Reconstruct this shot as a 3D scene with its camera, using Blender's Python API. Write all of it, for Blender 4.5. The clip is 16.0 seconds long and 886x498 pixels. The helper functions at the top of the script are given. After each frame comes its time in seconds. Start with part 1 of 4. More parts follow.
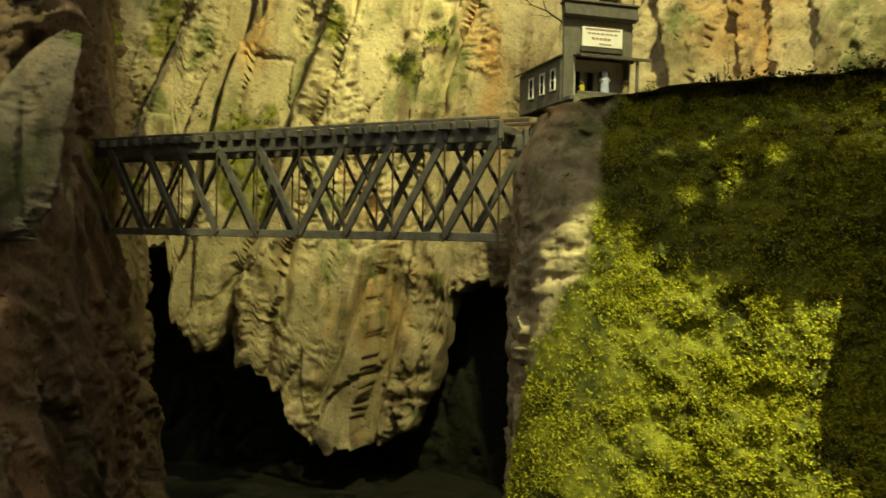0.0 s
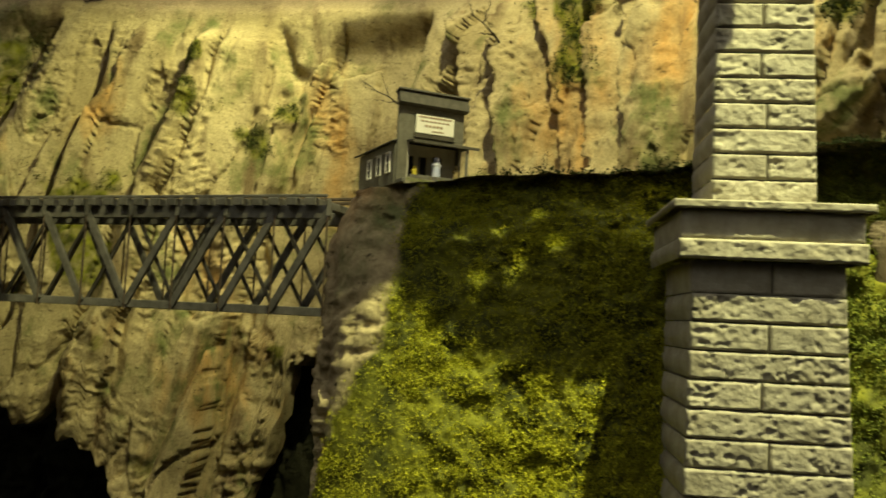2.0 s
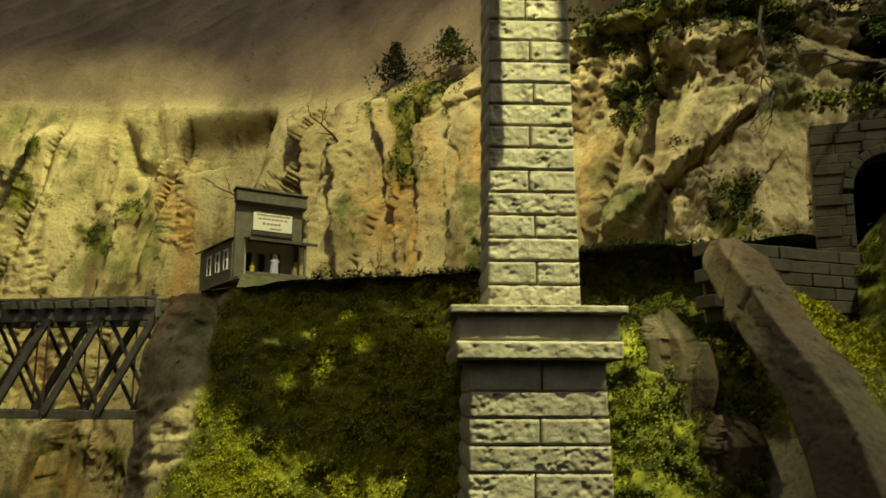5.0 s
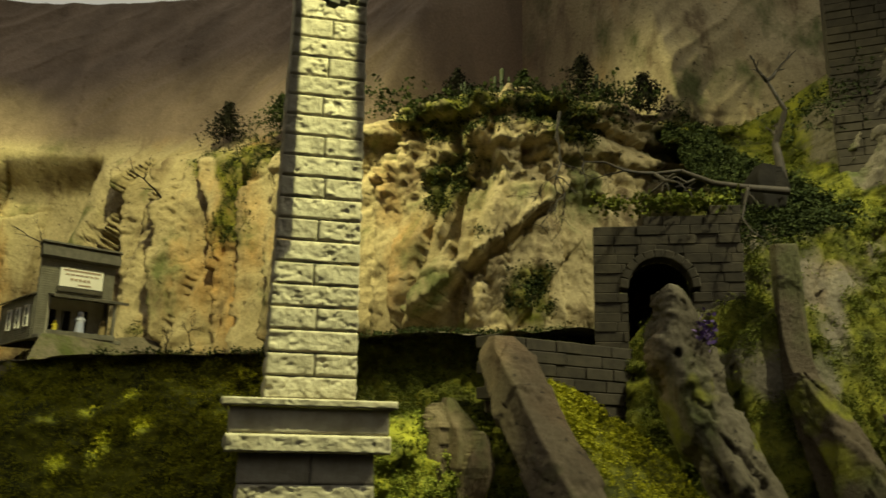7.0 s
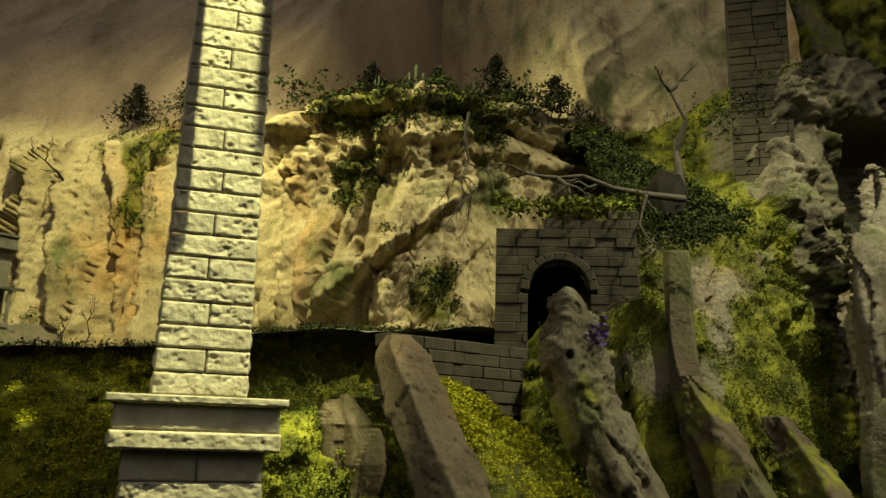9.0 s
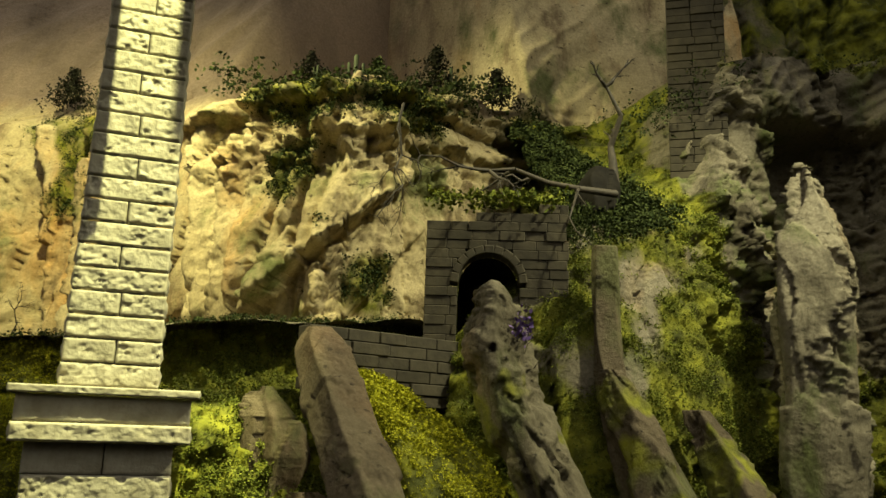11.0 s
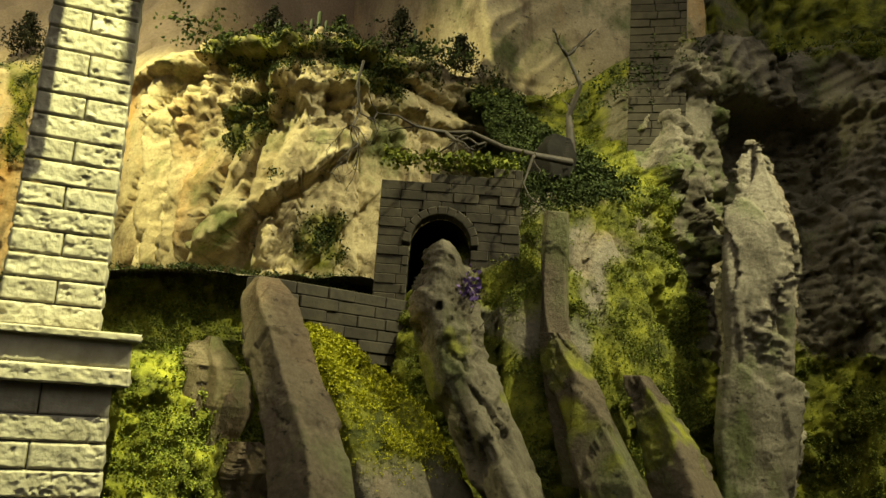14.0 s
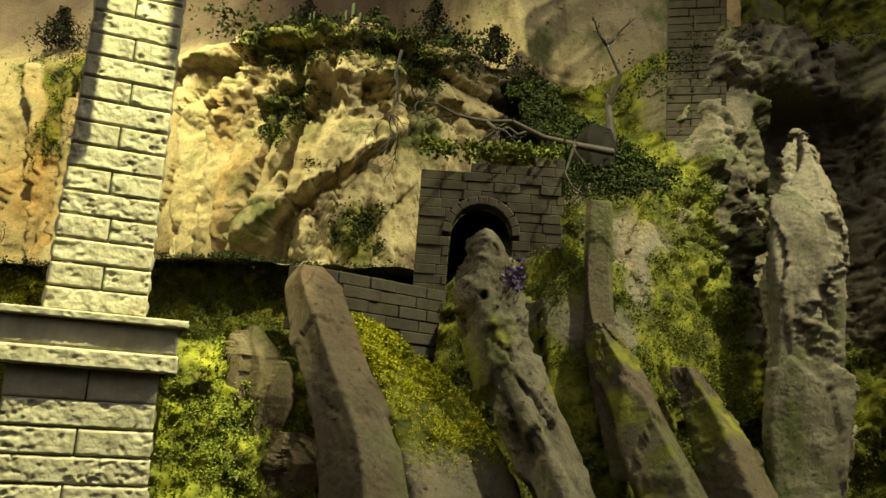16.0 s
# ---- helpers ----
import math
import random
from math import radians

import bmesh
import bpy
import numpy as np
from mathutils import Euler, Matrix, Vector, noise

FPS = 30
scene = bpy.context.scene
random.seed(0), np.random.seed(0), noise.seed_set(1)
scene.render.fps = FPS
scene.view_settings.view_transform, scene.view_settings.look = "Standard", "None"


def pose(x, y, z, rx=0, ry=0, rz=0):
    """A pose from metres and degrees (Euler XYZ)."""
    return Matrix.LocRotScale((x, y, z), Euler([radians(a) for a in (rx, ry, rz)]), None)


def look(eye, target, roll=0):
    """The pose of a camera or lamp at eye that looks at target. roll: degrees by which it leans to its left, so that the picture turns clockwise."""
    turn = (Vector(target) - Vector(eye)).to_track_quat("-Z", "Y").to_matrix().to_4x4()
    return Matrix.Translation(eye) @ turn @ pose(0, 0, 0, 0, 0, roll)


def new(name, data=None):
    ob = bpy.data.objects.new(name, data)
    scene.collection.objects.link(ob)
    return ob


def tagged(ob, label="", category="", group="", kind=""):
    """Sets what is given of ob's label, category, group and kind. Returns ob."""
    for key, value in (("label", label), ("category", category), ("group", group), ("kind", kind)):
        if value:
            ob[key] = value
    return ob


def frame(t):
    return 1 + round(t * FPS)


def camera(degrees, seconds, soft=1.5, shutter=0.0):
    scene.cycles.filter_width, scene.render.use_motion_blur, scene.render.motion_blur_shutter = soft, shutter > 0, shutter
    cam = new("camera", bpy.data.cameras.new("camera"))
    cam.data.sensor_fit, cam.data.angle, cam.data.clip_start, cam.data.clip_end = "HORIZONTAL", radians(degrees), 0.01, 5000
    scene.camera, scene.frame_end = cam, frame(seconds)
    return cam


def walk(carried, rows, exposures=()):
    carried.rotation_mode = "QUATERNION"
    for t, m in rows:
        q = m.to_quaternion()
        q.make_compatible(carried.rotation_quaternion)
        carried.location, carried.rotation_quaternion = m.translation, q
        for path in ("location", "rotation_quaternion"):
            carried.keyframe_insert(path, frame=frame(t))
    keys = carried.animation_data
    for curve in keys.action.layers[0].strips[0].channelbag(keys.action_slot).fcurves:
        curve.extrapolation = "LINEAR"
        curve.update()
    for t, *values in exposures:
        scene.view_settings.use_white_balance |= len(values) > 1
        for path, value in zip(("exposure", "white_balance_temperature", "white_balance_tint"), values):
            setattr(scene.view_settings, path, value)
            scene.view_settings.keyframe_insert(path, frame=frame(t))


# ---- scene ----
cam = camera(55.88, 16.0, shutter=0.5)
# seconds; eye x, y, z; yaw, pitch, roll in degrees
PATH = [
    (0.0, -0.0441, 0.0534, 1.4701, -8.747, -0.715, 1.095),
    (0.5, -0.0489, 0.0312, 1.4761, -5.594, 0.696, 0.434),
    (1.0, -0.0504, 0.0038, 1.4848, -2.553, 2.044, 0.587),
    (1.5, 0.0037, -0.0074, 1.4811, -10.658, 3.865, 2.265),
    (2.0, 0.0575, -0.0387, 1.4784, -17.232, 4.616, 2.654),
    (2.5, 0.0794, -0.0492, 1.4852, -19.140, 5.438, -0.579),
    (3.0, 0.0881, -0.0635, 1.4708, -16.652, 6.835, -1.663),
    (3.5, 0.1088, -0.0685, 1.4753, -18.866, 7.291, -3.342),
    (4.0, 0.1337, -0.0976, 1.4784, -21.558, 8.156, -1.982),
    (6.5, 0.1766, -0.2421, 1.5780, -31.595, 13.056, 0.387),
    (7.0, 0.2276, -0.2669, 1.5827, -35.021, 13.414, 1.227),
    (7.5, 0.2417, -0.2797, 1.5879, -36.929, 13.073, 2.265),
    (8.0, 0.2395, -0.2965, 1.5964, -38.344, 12.903, 2.363),
    (8.5, 0.2405, -0.3028, 1.5999, -39.760, 12.880, 2.329),
    (9.0, 0.2540, -0.3045, 1.5990, -40.308, 12.809, 1.775),
    (9.5, 0.2708, -0.3184, 1.6034, -41.012, 12.722, 1.418),
    (12.0, 0.3308, -0.3571, 1.5994, -44.375, 12.009, 2.617),
    (12.5, 0.3359, -0.3694, 1.5966, -45.111, 11.606, 2.850),
    (13.0, 0.3333, -0.3773, 1.5940, -45.590, 11.283, 3.107),
    (13.5, 0.3277, -0.3750, 1.5865, -45.545, 11.049, 3.592),
    (14.0, 0.3310, -0.3644, 1.5738, -45.493, 10.714, 3.844),
    (14.5, 0.3328, -0.3483, 1.5664, -44.960, 10.546, 3.602),
    (15.0, 0.3332, -0.3350, 1.5624, -44.675, 10.534, 3.916),
    (15.5, 0.3299, -0.3256, 1.5567, -44.424, 10.733, 3.793),
    (16.0, 0.3184, -0.3125, 1.5512, -44.214, 10.750, 4.041),
]
walk(cam, [(t, pose(x, y, z, 90 + pitch, 0, yaw) @ pose(0, 0, 0, 0, 0, roll)) for t, x, y, z, yaw, pitch, roll in PATH],
     [(0, 0.05), (1, 0.0), (2.5, -0.30), (4, -0.5), (6.5, -0.62), (7.5, -0.46), (9.5, -0.16), (12, 0.15), (16, 0.18)])

# ---- light ----
world = bpy.data.worlds.new("room_dark")
world.use_nodes = True
scene.world = world
world.node_tree.nodes["Background"].inputs[0].default_value = (0.9, 0.86, 0.70, 1)
world.node_tree.nodes["Background"].inputs[1].default_value = 0.72


def spot(name, eye, target, watts, cone, colour, size=0.03, blend=0.5):
    lamp = bpy.data.lights.new(name, "SPOT")
    lamp.energy, lamp.color, lamp.spot_size, lamp.spot_blend, lamp.shadow_soft_size = watts, colour, radians(cone), blend, size
    ob = new(name, lamp)
    ob.matrix_world = look(eye, target)
    return ob


spot("spotlight", (0.82, 0.20, 3.5), (0.62, 1.20, 1.28), 510, 31, (1.0, 1.0, 0.45), 0.010, 0.4)
spot("spotlight", (0.80, 1.9, 4.0), (0.0, 3.4, 2.22), 420, 39, (1.0, 0.98, 0.40), blend=1.0)
spot("spotlight", (0.55, 0.95, 3.9), (0.95, 2.5, 1.95), 300, 62, (1.0, 0.95, 0.44), blend=1.0)
spot("spotlight", (0.52, 1.42, 3.35), (1.62, 1.20, 2.20), 145, 68, (1.0, 0.95, 0.46), blend=0.8)
spot("spotlight", (2.05, -0.30, 3.4), (1.70, 0.70, 1.68), 215, 60, (1.0, 0.97, 0.58), blend=0.8)
spot("spotlight", (-0.75, 0.8, 3.5), (-0.75, 1.95, 2.12), 180, 42, (1.0, 0.95, 0.45), blend=1.0)

# ---- numbers ----


def vnoise(p, seed=0):
    """Smooth value noise, -1 to 1, for an array of places."""
    p = np.asarray(p, float)
    i = np.floor(p).astype(np.int64)
    f = p - i
    f = f * f * f * (f * (f * 6 - 15) + 10)
    out = np.zeros(len(p))
    for dx in (0, 1):
        for dy in (0, 1):
            for dz in (0, 1):
                h = (i[:, 0] + dx) * 374761393 + (i[:, 1] + dy) * 668265263 + (i[:, 2] + dz) * 2147483647 + seed * 974634777
                h = (h ^ (h >> 13)) * 1274126177 & 0x7FFFFFFF
                h = ((h ^ (h >> 16)) * 1911520717) & 0x7FFFFFFF
                w = (f[:, 0] if dx else 1 - f[:, 0]) * (f[:, 1] if dy else 1 - f[:, 1]) * (f[:, 2] if dz else 1 - f[:, 2])
                out += w * ((h & 0xFFFF) / 32767.5 - 1)
    return out


def fbm(p, octaves=4, seed=0, gain=0.5):
    p = np.asarray(p, float)
    total, a, norm = np.zeros(len(p)), 1.0, 0.0
    for k in range(octaves):
        total += a * vnoise(p * 2.03 ** k + 17.3 * k, seed + k)
        norm += a
        a *= gain
    return total / norm


def ridge(p, octaves=3, seed=0):
    p = np.asarray(p, float)
    total, a, norm = np.zeros(len(p)), 1.0, 0.0
    for k in range(octaves):
        total += a * (1 - 2 * np.abs(vnoise(p * 2.1 ** k + 9.1 * k, seed + k)))
        norm += a
        a *= 0.5
    return total / norm


def smooth(x, a, b):
    t = np.clip((np.asarray(x, float) - a) / (b - a), 0, 1)
    return t * t * (3 - 2 * t)


def curve_at(points, u):
    """Places along a smooth line through the points, for u from 0 to 1."""
    pts = np.array(points, float)
    pts = np.vstack([2 * pts[0] - pts[1], pts, 2 * pts[-1] - pts[-2]])
    n = len(points) - 1
    x = np.clip(np.asarray(u, float), 0, 1) * n
    k = np.minimum(x.astype(int), n - 1)
    t = (x - k)[:, None]
    a, b, c, d = pts[k], pts[k + 1], pts[k + 2], pts[k + 3]
    return 0.5 * (2 * b + (c - a) * t + (2 * a - 5 * b + 4 * c - d) * t ** 2 + (3 * b - a - 3 * c + d) * t ** 3)


def cells(p, seed=0):
    """Broken facets: for each place a random height of its cell, tilted, and the distance to the cell's edge."""
    i = np.floor(p).astype(np.int64)
    best, second = np.full(len(p), 9.0), np.full(len(p), 9.0)
    value = np.zeros(len(p))
    for dx in (-1, 0, 1):
        for dy in (-1, 0, 1):
            for dz in (-1, 0, 1):
                c = i + np.array([dx, dy, dz])
                h = c[:, 0] * 374761393 + c[:, 1] * 668265263 + c[:, 2] * 1440662683 + seed * 974634777
                h = ((h ^ (h >> 13)) * 1274126177) & 0x7FFFFFFF
                h = ((h ^ (h >> 16)) * 1911520717) & 0x7FFFFFFF
                r = [((h >> k) & 0x3FF) / 1023.0 for k in (0, 7, 14, 20)]
                d = p - (c + np.stack(r[:3], 1))
                dist = (d ** 2).sum(1)
                near = dist < best
                second = np.where(near, best, np.minimum(second, dist))
                tilt = (r[3] - 0.5) * 2 + d[:, 2] * (r[1] - 0.2) * 1.2 + d[:, 0] * (r[2] - 0.5) * 1.4
                value = np.where(near, tilt, value)
                best = np.where(near, dist, best)
    return value, np.sqrt(second) - np.sqrt(best)


def rock_relief(p, k=1.0, seed=0, broken=0.0, slabs=1.0, slant=0.0, fine=1.0, groove=1.0):
    """Height of carved plaster rock: leaning slabs with patches of broken ledges and cracks."""
    p, k = p * fine, k / fine
    warp = np.stack([fbm(p * 4, 2, seed + 50), fbm(p * 4, 2, seed + 60), fbm(p * 4, 2, seed + 70)], 1) * 0.045
    warp += np.stack([fbm(p * 40, 2, seed + 51), fbm(p * 40, 2, seed + 61), fbm(p * 40, 2, seed + 71)], 1) * 0.007
    q = p + warp
    q[:, 0] += slant * q[:, 2]
    rough = smooth(fbm(p * np.array([3.4, 3.4, 2.6]), 3, seed + 5) + broken, 0.0, 0.22)
    big, gap = cells(q * np.array([4.5, 4.5, 1.4]), seed + 11)
    mid, gap2 = cells(q * np.array([9, 9, 5.0]), seed + 12)
    chips, gap3 = cells(q * np.array([18, 18, 46]), seed + 13)
    return k * (slabs * (0.042 * big - 0.015 * groove * smooth(gap, 0.06, 0.0)) + 0.012 * fbm(q * 6, 3, seed + 1)
                + rough * (0.018 * mid + 0.009 * chips - 0.003 * smooth(gap2, 0.04, 0.0)) + 0.0035 * (0.25 + rough) * fbm(q * 60, 3, seed + 41))


# ---- meshes ----


def mesh_from(name, verts, faces, material, attrs=None, flat=False):
    me = bpy.data.meshes.new(name)
    me.from_pydata([tuple(v) for v in verts] if not isinstance(verts, np.ndarray) else verts.tolist(), [], faces if isinstance(faces, list) else faces.tolist())
    me.materials.append(material)
    for key, values in (attrs or {}).items():
        me.attributes.new(key, "FLOAT", "POINT").data.foreach_set("value", np.asarray(values, np.float32))
    if not flat:
        me.polygons.foreach_set("use_smooth", np.ones(len(me.polygons), bool))
    me.update()
    return me


def part(name, bm, material, parent, label=""):
    me = bpy.data.meshes.new(name)
    bm.to_mesh(me)
    bm.free()
    me.materials.append(material)
    ob = new(name, me)
    ob.parent = parent
    return tagged(ob, label)


def grid_faces(nu, nv):
    a = (np.arange(nu - 1)[:, None] * nv + np.arange(nv - 1)[None]).ravel()
    return np.stack([a, a + nv, a + nv + 1, a + 1], 1)


def sheet(name, plan, z0, z1, step, profile, relief, material, moss, label, category, kind="structure", top=None, hill=None, foot=None):
    """A cliff face: a plan line raised from z0 to z1, set back by profile(u, z), with relief along its normal and a moss mask."""
    u = np.linspace(0, 1, 200)
    line = curve_at(plan, u)
    length = np.linalg.norm(np.diff(line, axis=0), axis=1).sum()
    nu, nv = int(length / step), int((z1 - z0) / step)
    d = np.concatenate([[0], np.cumsum(np.linalg.norm(np.diff(line, axis=0), axis=1))])
    uu = np.interp(np.linspace(0, length, nu), d, u)
    base = curve_at(plan, uu)
    tan = np.gradient(base, axis=0)
    tan /= np.linalg.norm(tan, axis=1)[:, None]
    back = np.stack([-tan[:, 1], tan[:, 0]], 1)
    U, Z = np.repeat(uu, nv), np.tile(np.linspace(z0, z1, nv), nu)
    if top is not None:
        Z = z0 + (Z - z0) * (top(U) - z0) / (z1 - z0)
    if foot is not None:
        low = foot(U)
        Z = low + (Z - z0) * (z1 - low) / (z1 - z0)
    off = profile(U, Z)
    if foot is not None:
        off[::nv] += 0.12
    xy = np.repeat(base, nv, 0) + np.repeat(back, nv, 0) * off[:, None]
    p = np.column_stack([xy, Z])
    h = relief(p, U)
    q = p.copy()
    q[:, :2] -= np.repeat(back, nv, 0) * h[:, None]
    me = mesh_from(name, q, grid_faces(nu, nv), material, {"moss": moss(q, U, h), "hill": hill(q, U) if hill else 0 * Z})
    ob = tagged(new(name, me), label, category, kind=kind)
    return ob, q


def buttress(name, spine, material, label, category, seed=0, k=1.0, rings=110, around=84, moss=None, broken=0.0, squash=1.0, turn=0.0, slabs=0.7, fine=2.2, edges=4, strata=0.0, slant=0.5):
    """A rock column lofted along spine points of x, y, z, radius, with carved relief; squash flattens it, turn (degrees) sets the flat side."""
    s = np.linspace(0, 1, rings)
    c = curve_at([p[:3] for p in spine], s)
    r = np.interp(s * (len(spine) - 1), np.arange(len(spine)), [p[3] for p in spine])
    a = np.linspace(0, 2 * np.pi, around, endpoint=False)
    ca, sa = np.cos(a), np.sin(a) * squash
    t = radians(turn)
    ring = np.stack([ca * np.cos(t) - sa * np.sin(t), ca * np.sin(t) + sa * np.cos(t), 0 * a], 1)
    rng = np.random.default_rng(seed)
    sides = np.arange(edges) * 2 * np.pi / edges + rng.uniform(-0.3, 0.3, edges)
    twist = 0.5 * (s[:, None] - 0.5) + 0.12 * np.sin(9 * s[:, None] + seed)
    facet = 0.86 / np.clip(np.cos(a[None, :, None] + twist[:, :, None] - sides[None, None]).max(2), 0.68, 1)
    p = c[:, None] + ring[None] * (r[:, None] * facet)[:, :, None]
    n = np.broadcast_to(np.stack([np.cos(a + t), np.sin(a + t), 0 * a], 1), p.shape).reshape(-1, 3)
    p = p.reshape(-1, 3)
    h = rock_relief(p, k, seed, broken + 0.06, slabs, 0, fine, 0.0)
    if strata:
        w = p + 0.05 * np.stack([fbm(p * 5, 2, seed + 3), fbm(p * 5, 2, seed + 4), fbm(p * 5, 2, seed + 6)], 1)
        h += strata * ridge(np.column_stack([w[:, 0] * 2.5, w[:, 1] * 2.5, w[:, 2] * 12 + slant * 12 * (w[:, 0] - w[:, 1])]), 3, seed + 20)
    q = p + n * h[:, None]
    idx = np.arange(rings * around).reshape(rings, around)
    nxt = np.roll(idx, -1, 1)
    faces = np.stack([idx[:-1], nxt[:-1], nxt[1:], idx[1:]], -1).reshape(-1, 4).tolist()
    faces += [idx[-1].tolist(), idx[0][::-1].tolist()]
    me = mesh_from(name, q, faces, material, {"moss": moss(q) if moss else 0 * q[:, 0]})
    return tagged(new(name, me), label, category), q


def box(bm, size, m, bevel=0.0):
    """Adds a box of that size at the pose m."""
    made = bmesh.ops.create_cube(bm, size=1.0, matrix=m @ Matrix.Diagonal((*size, 1)))
    if bevel:
        edges = {e for v in made["verts"] for e in v.link_edges}
        bmesh.ops.bevel(bm, geom=list(edges), offset=bevel, segments=1, affect="EDGES")


def between(a, b, roll=0.0):
    """A pose at the middle of a and b whose x axis runs from a to b, and the length."""
    a, b = Vector(a), Vector(b)
    d = b - a
    return Matrix.Translation((a + b) / 2) @ d.to_track_quat("X", "Z").to_matrix().to_4x4() @ pose(0, 0, 0, roll), d.length


# ---- materials ----


def material(name, rough=0.85):
    m = bpy.data.materials.new(name)
    m.use_nodes = True
    return m, m.node_tree.nodes, m.node_tree.links, m.node_tree.nodes["Principled BSDF"]


def node(nodes, kind, **values):
    n = nodes.new(kind)
    for key, v in values.items():
        n.inputs[key.replace("_", " ")].default_value = v
    return n


def mixed(nodes, links, fac, a, b):
    n = nodes.new("ShaderNodeMix")
    n.data_type = "RGBA"
    for socket, v in ((n.inputs[0], fac), (n.inputs[6], a), (n.inputs[7], b)):
        if isinstance(v, (tuple, float)):
            socket.default_value = (*v, 1) if isinstance(v, tuple) else v
        else:
            links.new(v, socket)
    return n.outputs[2]


def noise_fac(nodes, links, scale, low, high, detail=4, stretch=(1, 1, 1)):
    co = nodes.new("ShaderNodeTexCoord")
    mp = nodes.new("ShaderNodeMapping")
    mp.inputs["Scale"].default_value = stretch
    links.new(co.outputs["Object"], mp.inputs[0])
    t = node(nodes, "ShaderNodeTexNoise", Scale=scale, Detail=detail, Roughness=0.6)
    links.new(mp.outputs[0], t.inputs["Vector"])
    r = node(nodes, "ShaderNodeMapRange", From_Min=low, From_Max=high)
    links.new(t.outputs[0], r.inputs[0])
    return r.outputs[0]


def rock_material(name, base, light, stain, moss_a=(0.22, 0.22, 0.022), moss_b=(0.055, 0.060, 0.012), bump=1.0, stretch=(1, 1, 0.35), hill=(0.17, 0.125, 0.09), warm=(0.50, 0.30, 0.12), lichen=(0.20, 0.20, 0.09)):
    """Carved and painted plaster rock: washes of colour, lichen, dark stains, chipped facets; the attributes moss and hill mix in other cover."""
    m, nodes, links, bsdf = material(name)
    c = mixed(nodes, links, noise_fac(nodes, links, 3.0, 0.35, 0.65, 4, stretch), base, light)
    c = mixed(nodes, links, noise_fac(nodes, links, 2.2, 0.56, 0.70, 5, (1.3, 1.3, 0.6)), c, warm)
    c = mixed(nodes, links, noise_fac(nodes, links, 5.5, 0.54, 0.66, 6, (1, 1.1, 0.7)), c, lichen)
    c = mixed(nodes, links, noise_fac(nodes, links, 9.0, 0.53, 0.68, 8, stretch), c, stain)
    dark = tuple(0.35 * v for v in stain)
    c = mixed(nodes, links, noise_fac(nodes, links, 42.0, 0.60, 0.72, 6, (1, 1, 1.8)), c, dark)
    far = nodes.new("ShaderNodeAttribute")
    far.attribute_name = "hill"
    slope = mixed(nodes, links, noise_fac(nodes, links, 4.0, 0.38, 0.62, 3, (1, 1, 0.3)), hill, tuple(1.6 * v for v in hill))
    c = mixed(nodes, links, far.outputs["Fac"], c, slope)
    speck = mixed(nodes, links, noise_fac(nodes, links, 130.0, 0.35, 0.7, 3), (0.80, 0.80, 0.78), (1.10, 1.10, 1.10))
    mul = nodes.new("ShaderNodeMix")
    mul.data_type, mul.blend_type = "RGBA", "MULTIPLY"
    mul.inputs[0].default_value = 1.0
    links.new(c, mul.inputs[6]), links.new(speck, mul.inputs[7])
    at = nodes.new("ShaderNodeAttribute")
    at.attribute_name = "moss"
    green = mixed(nodes, links, noise_fac(nodes, links, 16.0, 0.38, 0.64, 6), moss_b, moss_a)
    mm = nodes.new("ShaderNodeMath")
    mm.operation, mm.use_clamp = "MULTIPLY_ADD", True
    links.new(at.outputs["Fac"], mm.inputs[0])
    mm.inputs[1].default_value = 1.6
    sub = nodes.new("ShaderNodeMath")
    sub.operation = "MULTIPLY"
    links.new(noise_fac(nodes, links, 28.0, 0.3, 0.7, 5), sub.inputs[0])
    sub.inputs[1].default_value = -0.7
    links.new(sub.outputs[0], mm.inputs[2])
    links.new(mixed(nodes, links, mm.outputs[0], mul.outputs[2], green), bsdf.inputs["Base Color"])
    bsdf.inputs["Roughness"].default_value = 0.82
    bsdf.inputs["Specular IOR Level"].default_value = 0.15
    # chipped facets: random heights of warped cells, where a broad noise says the face is broken
    co = nodes.new("ShaderNodeTexCoord")
    wn = node(nodes, "ShaderNodeTexNoise", Scale=14.0, Detail=4.0)
    links.new(co.outputs["Object"], wn.inputs["Vector"])
    warp = nodes.new("ShaderNodeVectorMath")
    warp.operation = "MULTIPLY_ADD"
    links.new(wn.outputs["Color"], warp.inputs[0])
    warp.inputs[1].default_value = (0.05, 0.05, 0.05)
    links.new(co.outputs["Object"], warp.inputs[2])
    flat = nodes.new("ShaderNodeMapping")
    flat.inputs["Scale"].default_value = (1, 1, 2.0)
    links.new(warp.outputs[0], flat.inputs[0])
    total = None
    for scale, amount in ((34.0, 0.55), (85.0, 0.30)):
        vo = node(nodes, "ShaderNodeTexVoronoi", Scale=scale)
        links.new(flat.outputs[0], vo.inputs["Vector"])
        sep = nodes.new("ShaderNodeSeparateColor")
        links.new(vo.outputs["Color"], sep.inputs[0])
        k = nodes.new("ShaderNodeMath")
        k.operation = "MULTIPLY_ADD"
        links.new(sep.outputs[0], k.inputs[0])
        k.inputs[1].default_value = amount
        if total is not None:
            links.new(total, k.inputs[2])
        total = k.outputs[0]
    gate = nodes.new("ShaderNodeMath")
    gate.operation = "MULTIPLY"
    links.new(total, gate.inputs[0])
    links.new(noise_fac(nodes, links, 6.0, 0.46, 0.60, 4), gate.inputs[1])
    fine = node(nodes, "ShaderNodeTexNoise", Scale=70.0, Detail=8.0, Roughness=0.7)
    links.new(co.outputs["Object"], fine.inputs["Vector"])
